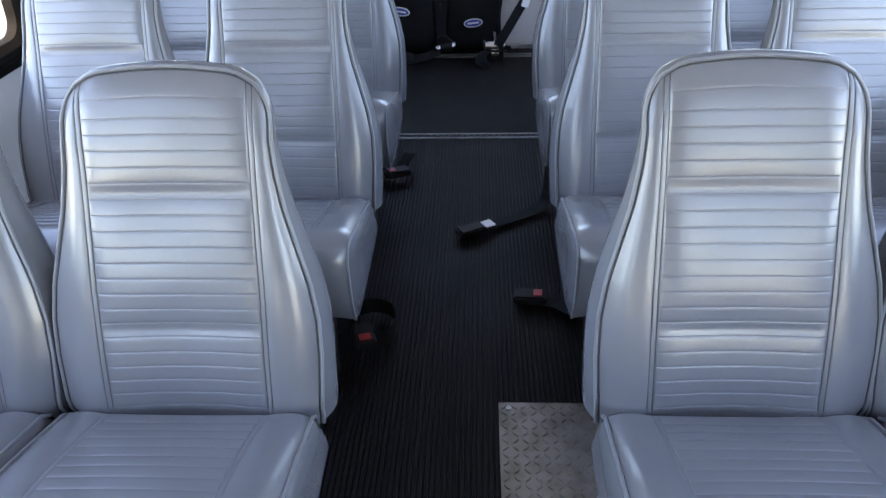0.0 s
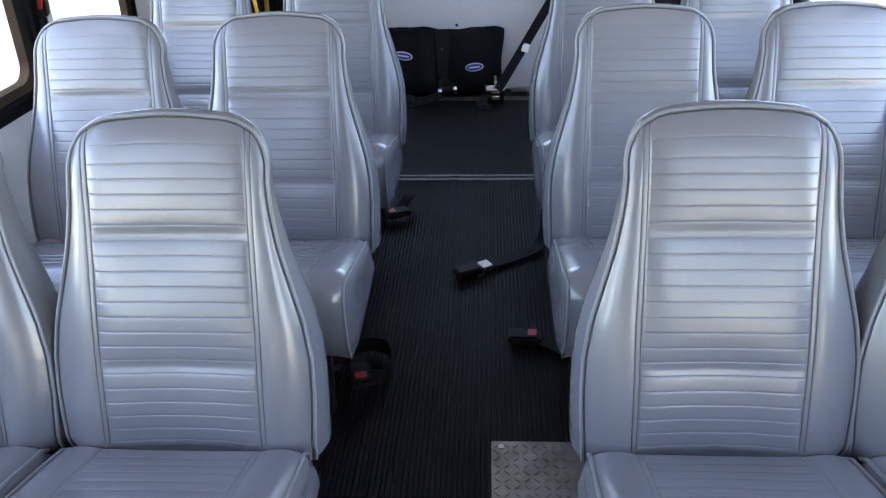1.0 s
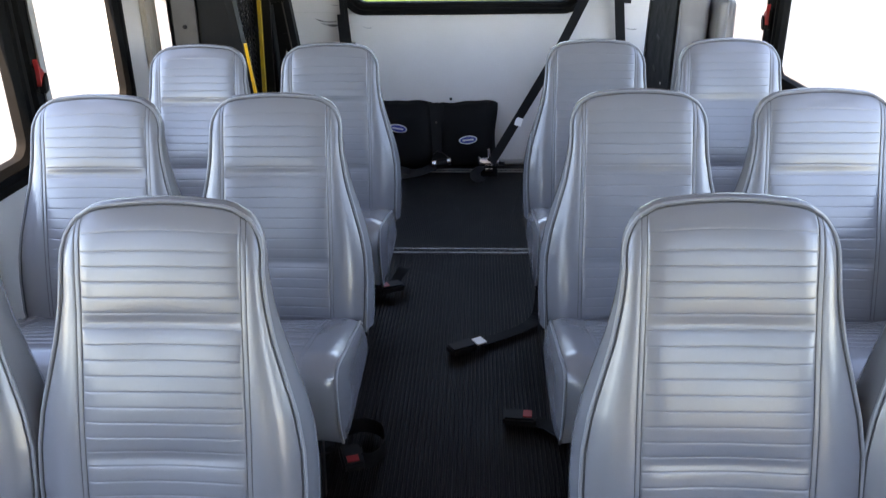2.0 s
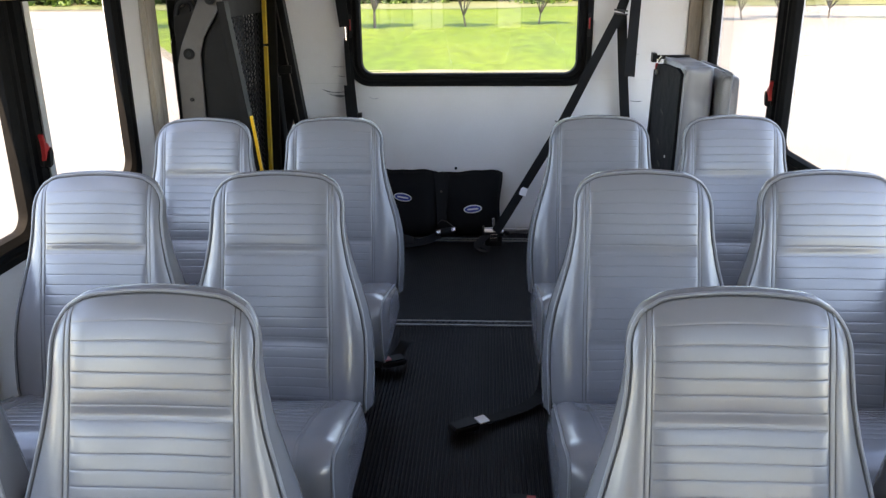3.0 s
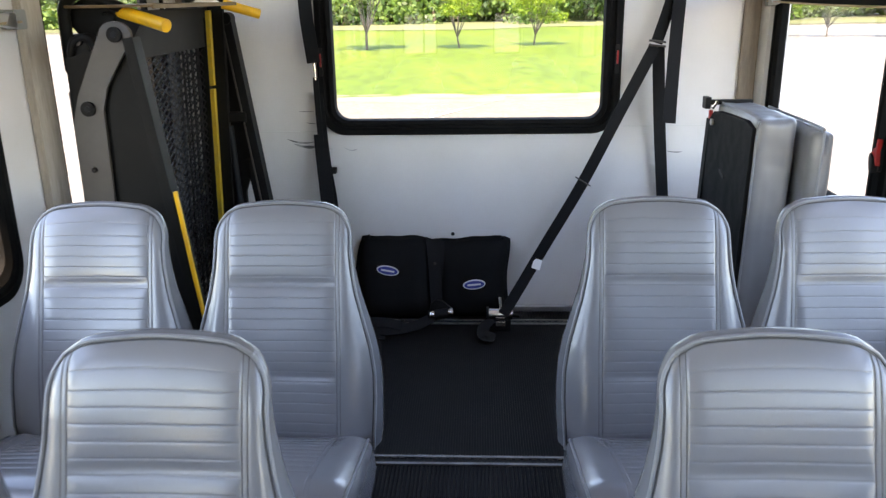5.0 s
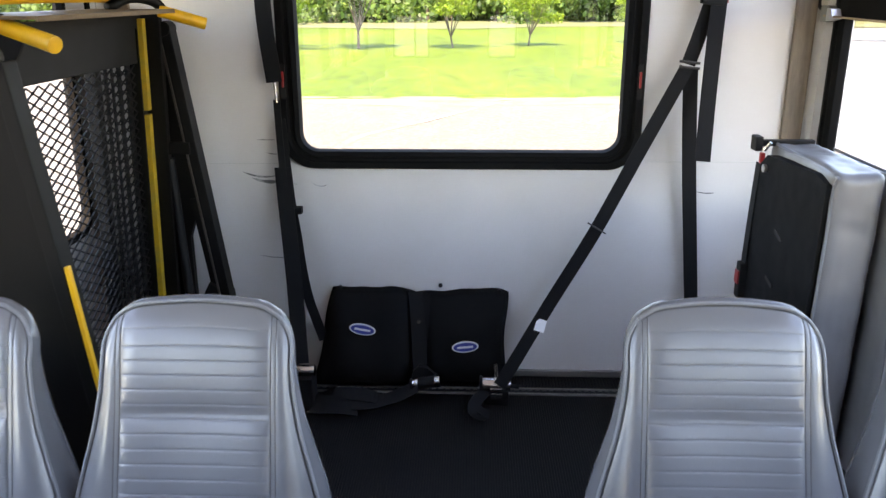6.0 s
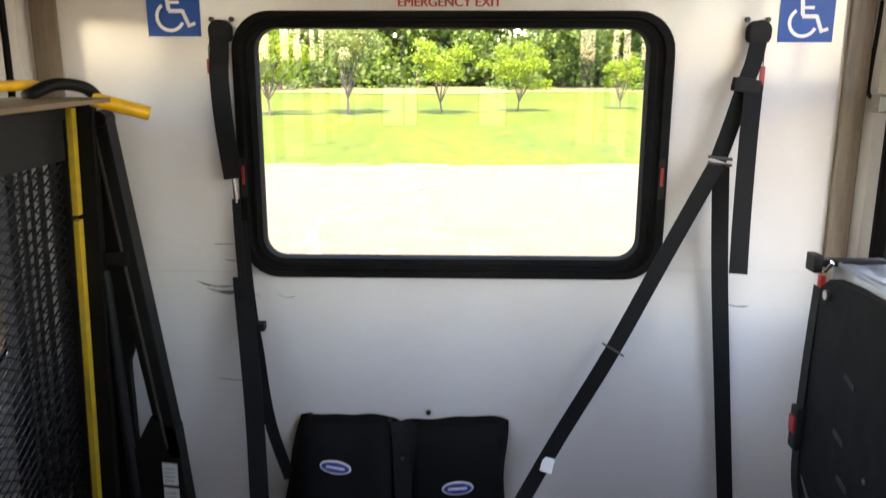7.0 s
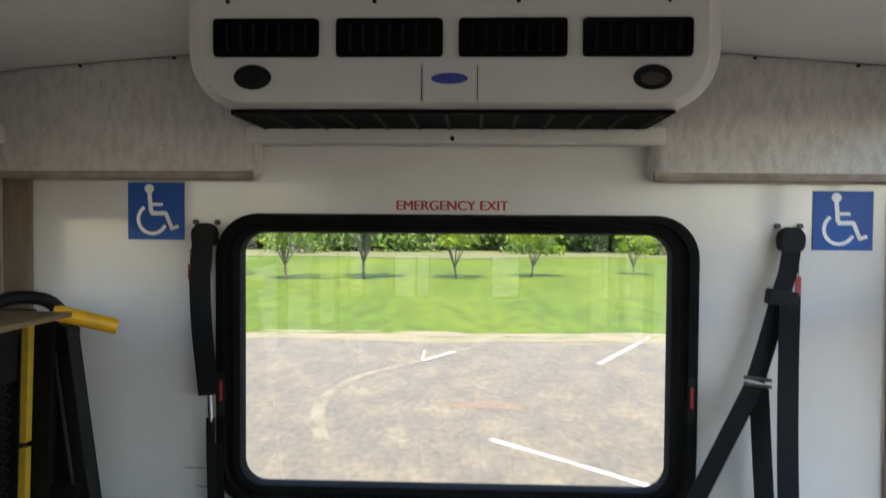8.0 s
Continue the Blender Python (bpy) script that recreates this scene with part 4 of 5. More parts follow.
for z in (0.245, 0.165):
    part("warning_label", slab([(-0.712, z), (-0.668, z - 0.004), (-0.668, z + 0.066), (-0.712, z + 0.070)], yr, -0.034, -0.0305), JOINT, t, "small pale grey label plate")
    for k in range(4):
        part("label_bar", slab([(-0.706, z + 0.012 + 0.013 * k), (-0.676, z + 0.010 + 0.013 * k), (-0.676, z + 0.014 + 0.013 * k), (-0.706, z + 0.016 + 0.013 * k)], yr, -0.0352, -0.0341), GREY_BOX, t)
part("rear_tower", box(-1.062, -0.905, 4.205, 4.305, 0.0, 1.355), LIFT_STEEL, t, bevel=0.006)
part("tower_cap", box(-1.05, -0.92, 4.215, 4.295, 1.355, 1.365), DARK, t, bevel=0.003)
part("base_plate", box(-1.05, -0.52, 3.15, 4.30, 0.0, 0.03), LIFT_STEEL, t, bevel=0.004)

# ---- flip-up seat stowed against the right wall ----
s = root("flip_seat", (0.016, 0.016, 0.004), "grey vinyl flip-up seat stowed upright with its black pan outward", "folding seat")


def soft_pad(x0, x1, y0, y1, z0, z1, r, name, parent, material, lean, sag):
    """A stuffed vinyl pad: rounded box with dented, crumpled faces."""
    bm = box(x0, x1, y0, y1, z0, z1)
    bmesh.ops.bevel(bm, geom=bm.edges[:], offset=r, segments=5, affect="EDGES", profile=0.6)
    bmesh.ops.subdivide_edges(bm, edges=[e for e in bm.edges if e.calc_length() > 0.05], cuts=14, use_grid_fill=True)
    bmesh.ops.recalc_face_normals(bm, faces=bm.faces)
    bm.normal_update()
    shift = {}
    for v in bm.verts:
        p = v.co
        crumple = 0.0035 * noise.noise(p * 9) + 0.0020 * noise.noise(Vector((p.x * 40, p.y * 40, p.z * 9)))
        top = max(0.0, (p.z - z1 + 0.10) / 0.10)
        shift[v] = v.normal * crumple + Vector((0, 0, -sag * top * math.sin(math.pi * (p.x - x0) / (x1 - x0)) * (0.6 + 0.4 * math.sin(17 * p.y))))
    for v, d in shift.items():
        v.co += d
        v.co.x += lean * (v.co.z - z0)
    return part(name, bm, material, parent, smooth="all")


soft_pad(1.000, 1.124, 3.440, 3.875, 0.24, 1.020, 0.030, "seat_cushion", s, VINYL_SOFT, 0.02, 0.010)
soft_pad(1.140, 1.208, 3.360, 3.865, 0.22, 0.992, 0.034, "backrest", s, VINYL_SOFT, 0.02, 0.004)
part("backrest_piping", sweep(smooth_path([(1.170, 3.366, 0.26), (1.176, 3.360, 0.6), (1.184, 3.362, 0.945), (1.188, 3.382, 0.985), (1.188, 3.42, 0.996), (1.188, 3.85, 0.998)]), circle(0.0045, 8)), PIPING, s, smooth="all")
part("cushion_piping", sweep(smooth_path([(1.006, 3.452, 0.26), (1.012, 3.448, 0.6), (1.018, 3.450, 0.96), (1.024, 3.475, 1.006), (1.024, 3.85, 1.014)]), circle(0.004, 6)), PIPING, s)
bm = bmesh.new()
slab([(3.452, 0.22), (3.815, 0.18), (3.815, 0.50), (3.845, 0.56), (3.840, 0.95), (3.79, 0.992), (3.52, 1.000), (3.455, 0.985)], lambda u, v, d: (0.984 + d + 0.02 * v - 0.07 * (u - 3.46), u, v), 0.0, 0.030, bm)
pan = part("seat_pan", bm, BAG, s, "worn black cloth cover under the seat", bevel=0.005)
rng = np.random.default_rng(31)
for z in (0.44, 0.58, 0.66, 0.80):
    y = 3.66 + rng.uniform(-0.03, 0.03)
    part("wear_mark", slab(rounded(y - 0.022, y + 0.022, z - 0.006, z + 0.006, 0.005, 3), lambda u, v, d: (0.984 + d + 0.02 * v - 0.07 * (u - 3.46), u, v + 0.35 * (u - 3.66)), -0.003, 0.001), RUBBED, pan, "rubbed grey wear mark")
for y, z in ((3.53, 0.30), (3.56, 0.62)):
    part("pan_bolt", rod((0.975 + 0.02 * z, y, z), (0.99 + 0.02 * z, y, z), 0.006), STEEL, s)
part("pan_bolt", rod((0.972, 3.79, 0.955), (0.992, 3.79, 0.955), 0.011), STEEL, s)
part("latch_bar", box(0.984, 1.130, 3.845, 3.868, 1.006, 1.024), BLACK_METAL, s, bevel=0.004)
part("latch_hook", box(0.964, 0.984, 3.84, 3.888, 0.992, 1.034), BLACK_METAL, s, bevel=0.005)
part("latch_clip", rod((0.990, 3.845, 0.995), (1.002, 3.835, 1.020), 0.006), CHROME, s)
part("release_tab", box(0.978, 0.990, 3.83, 3.848, 0.950, 0.990), RED, s, "small red release tab", bevel=0.004)
part("belt_buckle", box(0.952, 0.977, 3.815, 3.855, 0.555, 0.665), DARK, s, "black belt buckle", bevel=0.008)
part("buckle_button", box(0.948, 0.954, 3.820, 3.850, 0.600, 0.640), RED, s, "red release button", bevel=0.002)
part("belt_web", strap([(0.978, 3.842, 0.96), (0.972, 3.842, 0.80), (0.966, 3.836, 0.66)], 0.038, up=(1, 0, 0)), WEB, s)
part("belt_web", strap([(0.966, 3.834, 0.57), (0.966, 3.815, 0.46), (0.972, 3.74, 0.36), (0.978, 3.62, 0.28)], 0.038, up=(1, 0, 0)), WEB, s)
part("warning_strap", box(0.962, 0.972, 3.80, 3.812, 0.36, 0.43), YELLOW, s, "yellow strap tag", bevel=0.002)
part("strut", rod((0.975, 3.80, 0.50), (0.975, 3.66, 0.38), 0.006), GREY_STEEL, s)
for y in (3.50, 3.83):
    part("leg", beam((1.13, y, 0.0), (1.13, y, 0.26), 0.05, 0.035), BLACK_METAL, s, bevel=0.005)
part("wall_bracket", box(1.21, RIGHT - 0.002, 3.55, 3.80, 0.28, 0.40), BLACK_METAL, s, bevel=0.005)

# ---- wheelchair belts on the rear wall ----


def wall_retractor(x, z, tag, label):
    r = root("belt_retractor", (x, REAR, z), label, "belt retractor", "shoulder belt retractors")
    bm = bmesh.new()
    outline = [(0.031 * math.cos(radians(q)), 0.029 * math.sin(radians(q))) for q in range(0, 181, 15)] + [(-0.030, -0.020), (-0.024, -0.032), (0.024, -0.032), (0.030, -0.020)]
    slab(outline, lambda u, v, d: (u, -d, v), 0.001, 0.040, bm)
    part("cover", bm, DARK, r, bevel=0.010)
    for u in (-0.029, 0.029):
        part("screw", rod((u, -0.001, 0.031), (u, -0.012, 0.031), 0.0075), GREY_STEEL, r, bevel=0.002)
    part("tag_cord", sweep(smooth_path([(tag[0] * 0.8, -0.03, -0.03), (tag[0], -0.034, tag[1] * 0.6), (tag[0], -0.034, tag[1])]), circle(0.0016, 5)), DARK, r)
    part("tag", box(tag[0] - 0.007, tag[0] + 0.007, -0.037, -0.031, tag[2], tag[1]), RED, r, "red pull tag", bevel=0.002)
    return r


wall_retractor(-0.530, 1.556, (-0.034, -0.080, -0.122), "black belt retractor on the rear wall beside the window")
wall_retractor(1.005, 1.556, (0.016, -0.098, -0.165), "black belt retractor with a red tag on the rear wall")

b = root("shoulder_belt", (0, 0, 0), "long black shoulder belt hanging from the rear wall to the floor", "safety belt", "wheelchair belts")
UP = (0, -1, 0)
part("upper_strap", strap([(1.004, 4.405, 1.54), (0.990, 4.395, 1.47), (0.972, 4.385, 1.42), (0.937, 4.375, 1.30), (0.903, 4.364, 1.195)], 0.048, UP), WEB, b)
part("hanging_strap", strap([(0.988, 4.37, 1.41), (0.975, 4.34, 1.25), (0.962, 4.30, 1.05), (0.952, 4.26, 0.885)], 0.052, UP), WEB, b)
bm = box(-0.038, 0.038, -0.020, 0.012, -0.020, 0.020)
bm.transform(pose(0.968, 4.380, 1.405, 0, 8, 0))
part("tongue", bm, DARK, b, bevel=0.007)
for z in (1.186, 1.203):
    part("adjuster_bar", rod((0.870, 4.350, z + 0.004), (0.938, 4.350, z - 0.004), 0.0045), GREY_STEEL, b, "dull steel adjuster bar", smooth=True)
part("long_strap", strap([(0.897, 4.355, 1.185), (0.76, 4.345, 0.905), (0.618, 4.33, 0.615), (0.465, 4.29, 0.355), (0.325, 4.20, 0.140), (0.285, 4.17, 0.085)], 0.048, UP), WEB, b)
part("upright_strap", strap([(0.912, 4.365, 1.18), (0.945, 4.395, 0.85), (0.990, 4.41, 0.45), (1.030, 4.40, 0.04)], 0.050, UP), WEB, b)
part("care_label", slab([(0.408, 0.268), (0.443, 0.258), (0.455, 0.296), (0.421, 0.306)], lambda u, v, d: (u, 4.262 - d + 0.5 * (v - 0.28), v), 0, 0.003), WHITE, b, "white stitched label")
part("keeper", rod((0.590, 4.32, 0.652), (0.655, 4.32, 0.612), 0.003), GREY_STEEL, b)
part("floor_hook", box(1.005, 1.055, 4.36, 4.42, 0.0, 0.05), STEEL, b, bevel=0.005)

b = root("shoulder_belt", (0, 0, 0), "black shoulder belt hanging beside the rear window to the floor", "safety belt", "wheelchair belts")
part("upper_strap", strap([(-0.530, 4.400, 1.54), (-0.531, 4.395, 1.48), (-0.532, 4.385, 1.43), (-0.528, 4.39, 1.30), (-0.510, 4.39, 1.13)], 0.056, UP), WEB, b)
part("link", sweep([(-0.508, 4.388, 1.13), (-0.505, 4.388, 1.06)], circle(0.006, 8), up=(0, 1, 0)), CHROME, b)
part("twisted_strap", strap([(-0.506, 4.39, 1.07), (-0.503, 4.385, 0.95), (-0.498, 4.382, 0.80)], 0.024, UP), WEB, b)
part("long_strap", strap([(-0.499, 4.384, 0.83), (-0.494, 4.378, 0.72), (-0.462, 4.30, 0.42), (-0.425, 4.17, 0.16)], 0.058, UP), WEB, b)
part("second_strap", strap([(-0.500, 4.40, 1.00), (-0.484, 4.405, 0.72), (-0.468, 4.405, 0.58), (-0.452, 4.395, 0.44), (-0.432, 4.38, 0.34), (-0.405, 4.365, 0.26), (-0.375, 4.36, 0.17)], 0.038, UP), WEB, b)
part("slide", box(-0.505, -0.440, 4.385, 4.42, 0.655, 0.680), DARK, b, bevel=0.004)
part("floor_retractor", rod((-0.465, 4.15, 0.145), (-0.372, 4.15, 0.145), 0.021, seg=20), CHROME, b, "chrome floor retractor", smooth=True, bevel=0.004)
part("retractor_body", box(-0.46, -0.38, 4.12, 4.22, 0.0, 0.125), DARK, b, bevel=0.01)

# ---- belt pouches ----


def pouch(x0, y, pts, logo, tilt, label):
    """A soft black pouch leaning on the rear wall: outline of (u, v), thicker toward the foot."""
    p = root("belt_pouch", (0, y, 0), label, "storage pouch", "belt pouches")
    bm = bmesh.new()
    n = 16
    (l0, z0), (r0, z1), (r1, z2), (l1, z3) = pts
    for back in (0, 1):
        g = []
        for j in range(n + 1):
            b_ = j / n
            row = []
            for i in range(n + 1):
                a = i / n
                u = (l0 + (r0 - l0) * a) * (1 - b_) + (l1 + (r1 - l1) * a) * b_
                v = (z0 + (z1 - z0) * a) * (1 - b_) + (z3 + (z2 - z3) * a) * b_
                rim = (1 - (2 * a - 1) ** 4) * (1 - (2 * b_ - 1) ** 4)
                if b_ > 0.5:
                    v += (b_ - 0.5) * 2 * (0.004 * math.sin(6.5 * a + x0 * 5) + 0.002 * math.sin(17 * a + x0 * 3) - 0.010 * (abs(2 * a - 1) ** 9))
                u += 0.006 * math.sin(7 * b_ + x0 * 4) * (2 * a - 1)
                sag = 0.012 * math.sin(9 * a + 4 * b_ + x0 * 7)
                base = tilt * (1 - b_)
                row.append(bm.verts.new((u, -base - (0.05 * rim * (1 + sag * 8) if not back else -0.012 * rim), v)))
            g.append(row)
        for j in range(n):
            for i in range(n):
                bm.faces.new((g[j][i], g[j][i + 1], g[j + 1][i + 1], g[j + 1][i]))
    bmesh.ops.remove_doubles(bm, verts=bm.verts, dist=0.0008)
    part("pouch_body", bm, BAG, p, smooth="all")
    lu, lv, ang = logo
    f = (lv - z0) / (z3 - z0)
    d = tilt * (1 - f) + 0.058
    c, s_ = math.cos(radians(ang)), math.sin(radians(ang))
    shape = lambda ru, rv: [(lu + ru * math.cos(q) * c - rv * math.sin(q) * s_, lv + ru * math.cos(q) * s_ + rv * math.sin(q) * c) for q in np.linspace(0, 2 * math.pi, 28, endpoint=False)]
    part("badge_rim", slab(shape(0.050, 0.0225), lambda u, v, e: (u, -d - e, v), 0, 0.003), WHITE, p, "pale oval badge rim")
    part("badge", slab(shape(0.044, 0.0175), lambda u, v, e: (u, -d - e, v), 0.003, 0.005), BADGE, p, "blue oval badge with unreadable writing")
    part("badge_bar", slab([(lu - 0.030 * c + 0.004 * s_, lv - 0.030 * s_ - 0.004 * c), (lu + 0.030 * c + 0.004 * s_, lv + 0.030 * s_ - 0.004 * c), (lu + 0.030 * c - 0.004 * s_, lv + 0.030 * s_ + 0.004 * c), (lu - 0.030 * c - 0.004 * s_, lv - 0.030 * s_ + 0.004 * c)], lambda u, v, e: (u, -d - e, v), 0.005, 0.006), WHITE, p)
    for u, v in ((l1 + 0.03, z3 - 0.006), (r1 - 0.03, z2 - 0.006)):
        part("press_stud", rod((u, -0.005, v), (u, -0.018, v), 0.007), DARK, p)
    return p


pouch(0.6, 4.43, [(-0.412, 0.015), (-0.015, 0.015), (-0.028, 0.355), (-0.345, 0.368)], (-0.222, 0.232, -10), 0.13, "black fabric belt pouch slumped against the rear wall")
pouch(1.9, 4.43, [(-0.010, 0.012), (0.310, 0.012), (0.318, 0.360), (-0.024, 0.350)], (0.161, 0.168, 6), 0.10, "black fabric belt pouch standing against the rear wall")
w = root("webbing", (0, 0, 0), "black webbing stuffed between two fabric pouches", "webbing")
part("strap", strap([(-0.030, 4.405, 0.352), (-0.022, 4.372, 0.30), (-0.014, 4.335, 0.20), (-0.006, 4.295, 0.10), (0.0, 4.27, 0.05)], 0.052, UP), WEB, w)
part("strap", strap([(0.008, 4.41, 0.345), (0.006, 4.375, 0.27), (-0.004, 4.345, 0.16), (-0.012, 4.31, 0.06)], 0.040, UP), WEB, w)
part("strap_end", rod((-0.012, 4.330, 0.262), (-0.012, 4.324, 0.262), 0.006), GREY_STEEL, w)
part("folded_strap", strap([(-0.40, 4.17, 0.020), (-0.32, 4.13, 0.035), (-0.24, 4.12, 0.030), (-0.16, 4.15, 0.022), (-0.08, 4.19, 0.030), (-0.02, 4.22, 0.05)], 0.050, (0.2, -0.5, 1)), WEB, w)
part("folded_strap", strap([(-0.36, 4.20, 0.012), (-0.30, 4.16, 0.050), (-0.22, 4.15, 0.055), (-0.15, 4.17, 0.030), (-0.17, 4.20, 0.012)], 0.046, (-0.2, -0.8, 1)), WEB, w)
part("folded_strap", strap([(-0.39, 4.12, 0.010), (-0.33, 4.09, 0.028), (-0.27, 4.09, 0.030), (-0.22, 4.11, 0.010)], 0.046, (0.1, -0.6, 1)), WEB, w)
part_stud = root("press_stud", (0.065, REAR, 0.368), "small dark stud on the rear wall", "stud")
part("cap", rod((0, -0.001, 0), (0, -0.010, 0), 0.008), DARK, part_stud)
part("washer", rod((0, -0.001, 0), (0, -0.004, 0), 0.011), STEEL, part_stud)


def tie_down(x, y, turn, label):
    r = root("tie_down", (x, y, 0.0), label, "tie-down", "wheelchair tie-downs", turn=turn)
    part("body", rod((-0.052, 0, 0.075), (0.052, 0, 0.075), 0.026, seg=24), CHROME, r, "bright chrome housing", smooth=True, bevel=0.004)
    part("end_cap", rod((-0.060, 0, 0.075), (-0.050, 0, 0.075), 0.030, seg=20), DARK, r, bevel=0.003)
    part("side_pin", rod((0.050, 0, 0.070), (0.082, 0, 0.066), 0.010), DARK, r, smooth=True)
    part("foot", box(-0.045, 0.045, -0.022, 0.022, 0.0, 0.055), DARK, r, bevel=0.006)
    part("knob", rod((0.0, 0.01, 0.10), (-0.004, 0.02, 0.145), 0.007), CHROME, r, smooth=True)
    part("lever", box(-0.022, 0.022, -0.036, -0.026, 0.030, 0.052), CHROME, r, bevel=0.003)
    part("strap", strap([(-0.04, -0.03, 0.06), (-0.075, -0.07, 0.035), (-0.08, -0.11, 0.015), (-0.055, -0.13, 0.012), (-0.04, -0.10, 0.03)], 0.045, (0.3, 0, 1)), WEB, r)
    return r


tie_down(0.275, 4.205, 0, "chrome wheelchair tie-down clamped to the floor track")
r = root("belt_buckle", (0.012, 4.235, 0.0), "chrome and black belt buckle lying on the track", "belt buckle")
part("barrel", rod((-0.050, 0.0, 0.052), (0.055, -0.015, 0.075), 0.022, seg=20), DARK, r, smooth=True, bevel=0.004)
part("chrome_band", rod((-0.038, -0.002, 0.0545), (-0.018, -0.005, 0.0590), 0.0235, seg=20), CHROME, r, smooth=True, bevel=0.003)
part("chrome_cap", rod((0.040, -0.013, 0.0717), (0.062, -0.016, 0.0765), 0.0225, seg=20), CHROME, r, smooth=True, bevel=0.005)
bm = bmesh.new()
slab([(-0.050, 0.060), (0.050, 0.085), (0.010, 0.118), (-0.020, 0.125), (-0.040, 0.105)], lambda u, v, d: (u, 0.020 - d, v), 0.0, 0.020, bm)
part("housing", bm, DARK, r, bevel=0.006)
part("strap", strap([(-0.03, 0.0, 0.04), (-0.12, -0.06, 0.012), (-0.26, -0.09, 0.008), (-0.38, -0.10, 0.008)], 0.045), WEB, r)
part("anchor", box(-0.25, -0.20, -0.008, 0.012, 0.006, 0.018), STEEL, r, bevel=0.003)

# ---- signs ----


def access_sign(x, z):
    a = root("wheelchair_sign", (x, REAR, z), "square blue wheelchair symbol sticker on the white wall", "sign", "wheelchair signs")
    at = lambda u, v, d: (u, -d, v)
    part("panel", slab([(-0.077, -0.077), (0.077, -0.077), (0.077, 0.077), (-0.077, 0.077)], at, 0.001, 0.003), BLUE, a)
    bm = bmesh.new()
    slab([(-0.018 + 0.0125 * math.cos(q), 0.060 + 0.0125 * math.sin(q)) for q in np.linspace(0, 2 * math.pi, 18, endpoint=False)], at, 0.003, 0.0045, bm)
    arc = [(-0.010 + 0.043 * math.cos(radians(q)), -0.022 + 0.043 * math.sin(radians(q))) for q in range(125, 345, 10)]
    inner = [(-0.010 + 0.034 * math.cos(radians(q)), -0.022 + 0.034 * math.sin(radians(q))) for q in range(125, 345, 10)]
    for k in range(len(arc) - 1):
        slab([arc[k], arc[k + 1], inner[k + 1], inner[k]], at, 0.003, 0.0045, bm)
    for line, w in ((((-0.018, 0.050), (-0.013, -0.004)), 0.011), (((-0.014, -0.006), (0.028, -0.006)), 0.011), (((-0.015, 0.018), (0.018, 0.018)), 0.008), (((0.026, -0.004), (0.044, -0.048)), 0.010), (((0.040, -0.048), (0.062, -0.040)), 0.009)):
        (x0, z0), (x1, z1) = line
        ln = math.hypot(x1 - x0, z1 - z0)
        nx, nz = -(z1 - z0) / ln * w / 2, (x1 - x0) / ln * w / 2
        slab([(x0 + nx, z0 + nz), (x1 + nx, z1 + nz), (x1 - nx, z1 - nz), (x0 - nx, z0 - nz)], at, 0.0032, 0.0046, bm)
    part("symbol", bm, WHITE, a, "white wheelchair symbol")


access_sign(-0.669, 1.616)
access_sign(1.144, 1.602)

e = root("exit_sign", (0.128, REAR, 1.634), "red EMERGENCY EXIT lettering on a white strip above the window", "sign")
part("strip", slab([(-0.160, -0.019), (0.160, -0.019), (0.160, 0.019), (-0.160, 0.019)], lambda u, v, d: (u, -d, v), 0.0005, 0.002), SIGN_STRIP, e)
font = bpy.data.curves.new("lettering", "FONT")
font.body, font.size, font.align_x, font.align_y, font.extrude, font.offset = "EMERGENCY EXIT", 0.040, "CENTER", "CENTER", 0.0005, 0.0
tmp = bpy.data.objects.new("lettering_curve", font)
scene.collection.objects.link(tmp)
bpy.context.view_layer.update()
me = bpy.data.meshes.new_from_object(tmp.evaluated_get(bpy.context.evaluated_depsgraph_get()))
bpy.data.objects.remove(tmp)
wide = max(v.co.x for v in me.vertices) - min(v.co.x for v in me.vertices)
bold = bmesh.new()
for shift in (-0.0014, 0.0, 0.0014):
    n0 = len(bold.verts)
    bold.from_mesh(me)
    bold.verts.ensure_lookup_table()
    for v in bold.verts[n0:]:
        v.co += Vector((shift, 0, 0.2 * shift))
bold.to_mesh(me)
me.transform(Matrix.Translation((0, -0.003, 0)) @ Matrix.Rotation(radians(90), 4, "X") @ Matrix.Diagonal((0.295 / wide, 0.9, 1, 1)))
me.materials.append(RED)
letters = new("lettering", me)
letters.parent = e
tagged(letters, "red block capitals")

# ---- fabric panels above the rear wall, and the air conditioner ----


def fabric_panel(x0, x1, name_label):
    bm = bmesh.new()
    place = lambda u, v, d: (u, REAR - d, v)
    ring((x0, x1, 1.698, 2.06), [(0, 0.03, 0.001), (0.002, 0.03, 0.040), (0.012, 0.028, 0.056), (0.03, 0.02, 0.062)], place, bm, n=5, close=True)
    bmesh.ops.subdivide_edges(bm, edges=[e for e in bm.edges if abs(e.verts[0].co.x - e.verts[1].co.x) > 0.3], cuts=6)
    for v in bm.verts:
        v.co.z = 1.698 + (v.co.z - 1.698) * (tail(v.co.x) + 0.004 - 1.698) / 0.362
    p = tagged(part("fabric_panel", bm, CARPET, smooth=True), name_label, "wall panel", "upholstered corner panels")
    part("edging", sweep([(x0 + 0.01, REAR - 0.050, 1.712), (x1 - 0.01, REAR - 0.050, 1.712)], circle(0.014, 8)), EDGING, p, "brown stained lower edge")
    for f in (0.35, 0.7):
        part("staple", rod((x0 + f * (x1 - x0), REAR - 0.066, tail(x0 + f * (x1 - x0)) - 0.010), (x0 + f * (x1 - x0), REAR - 0.058, tail(x0 + f * (x1 - x0)) - 0.010), 0.004, seg=8), DARK, p)


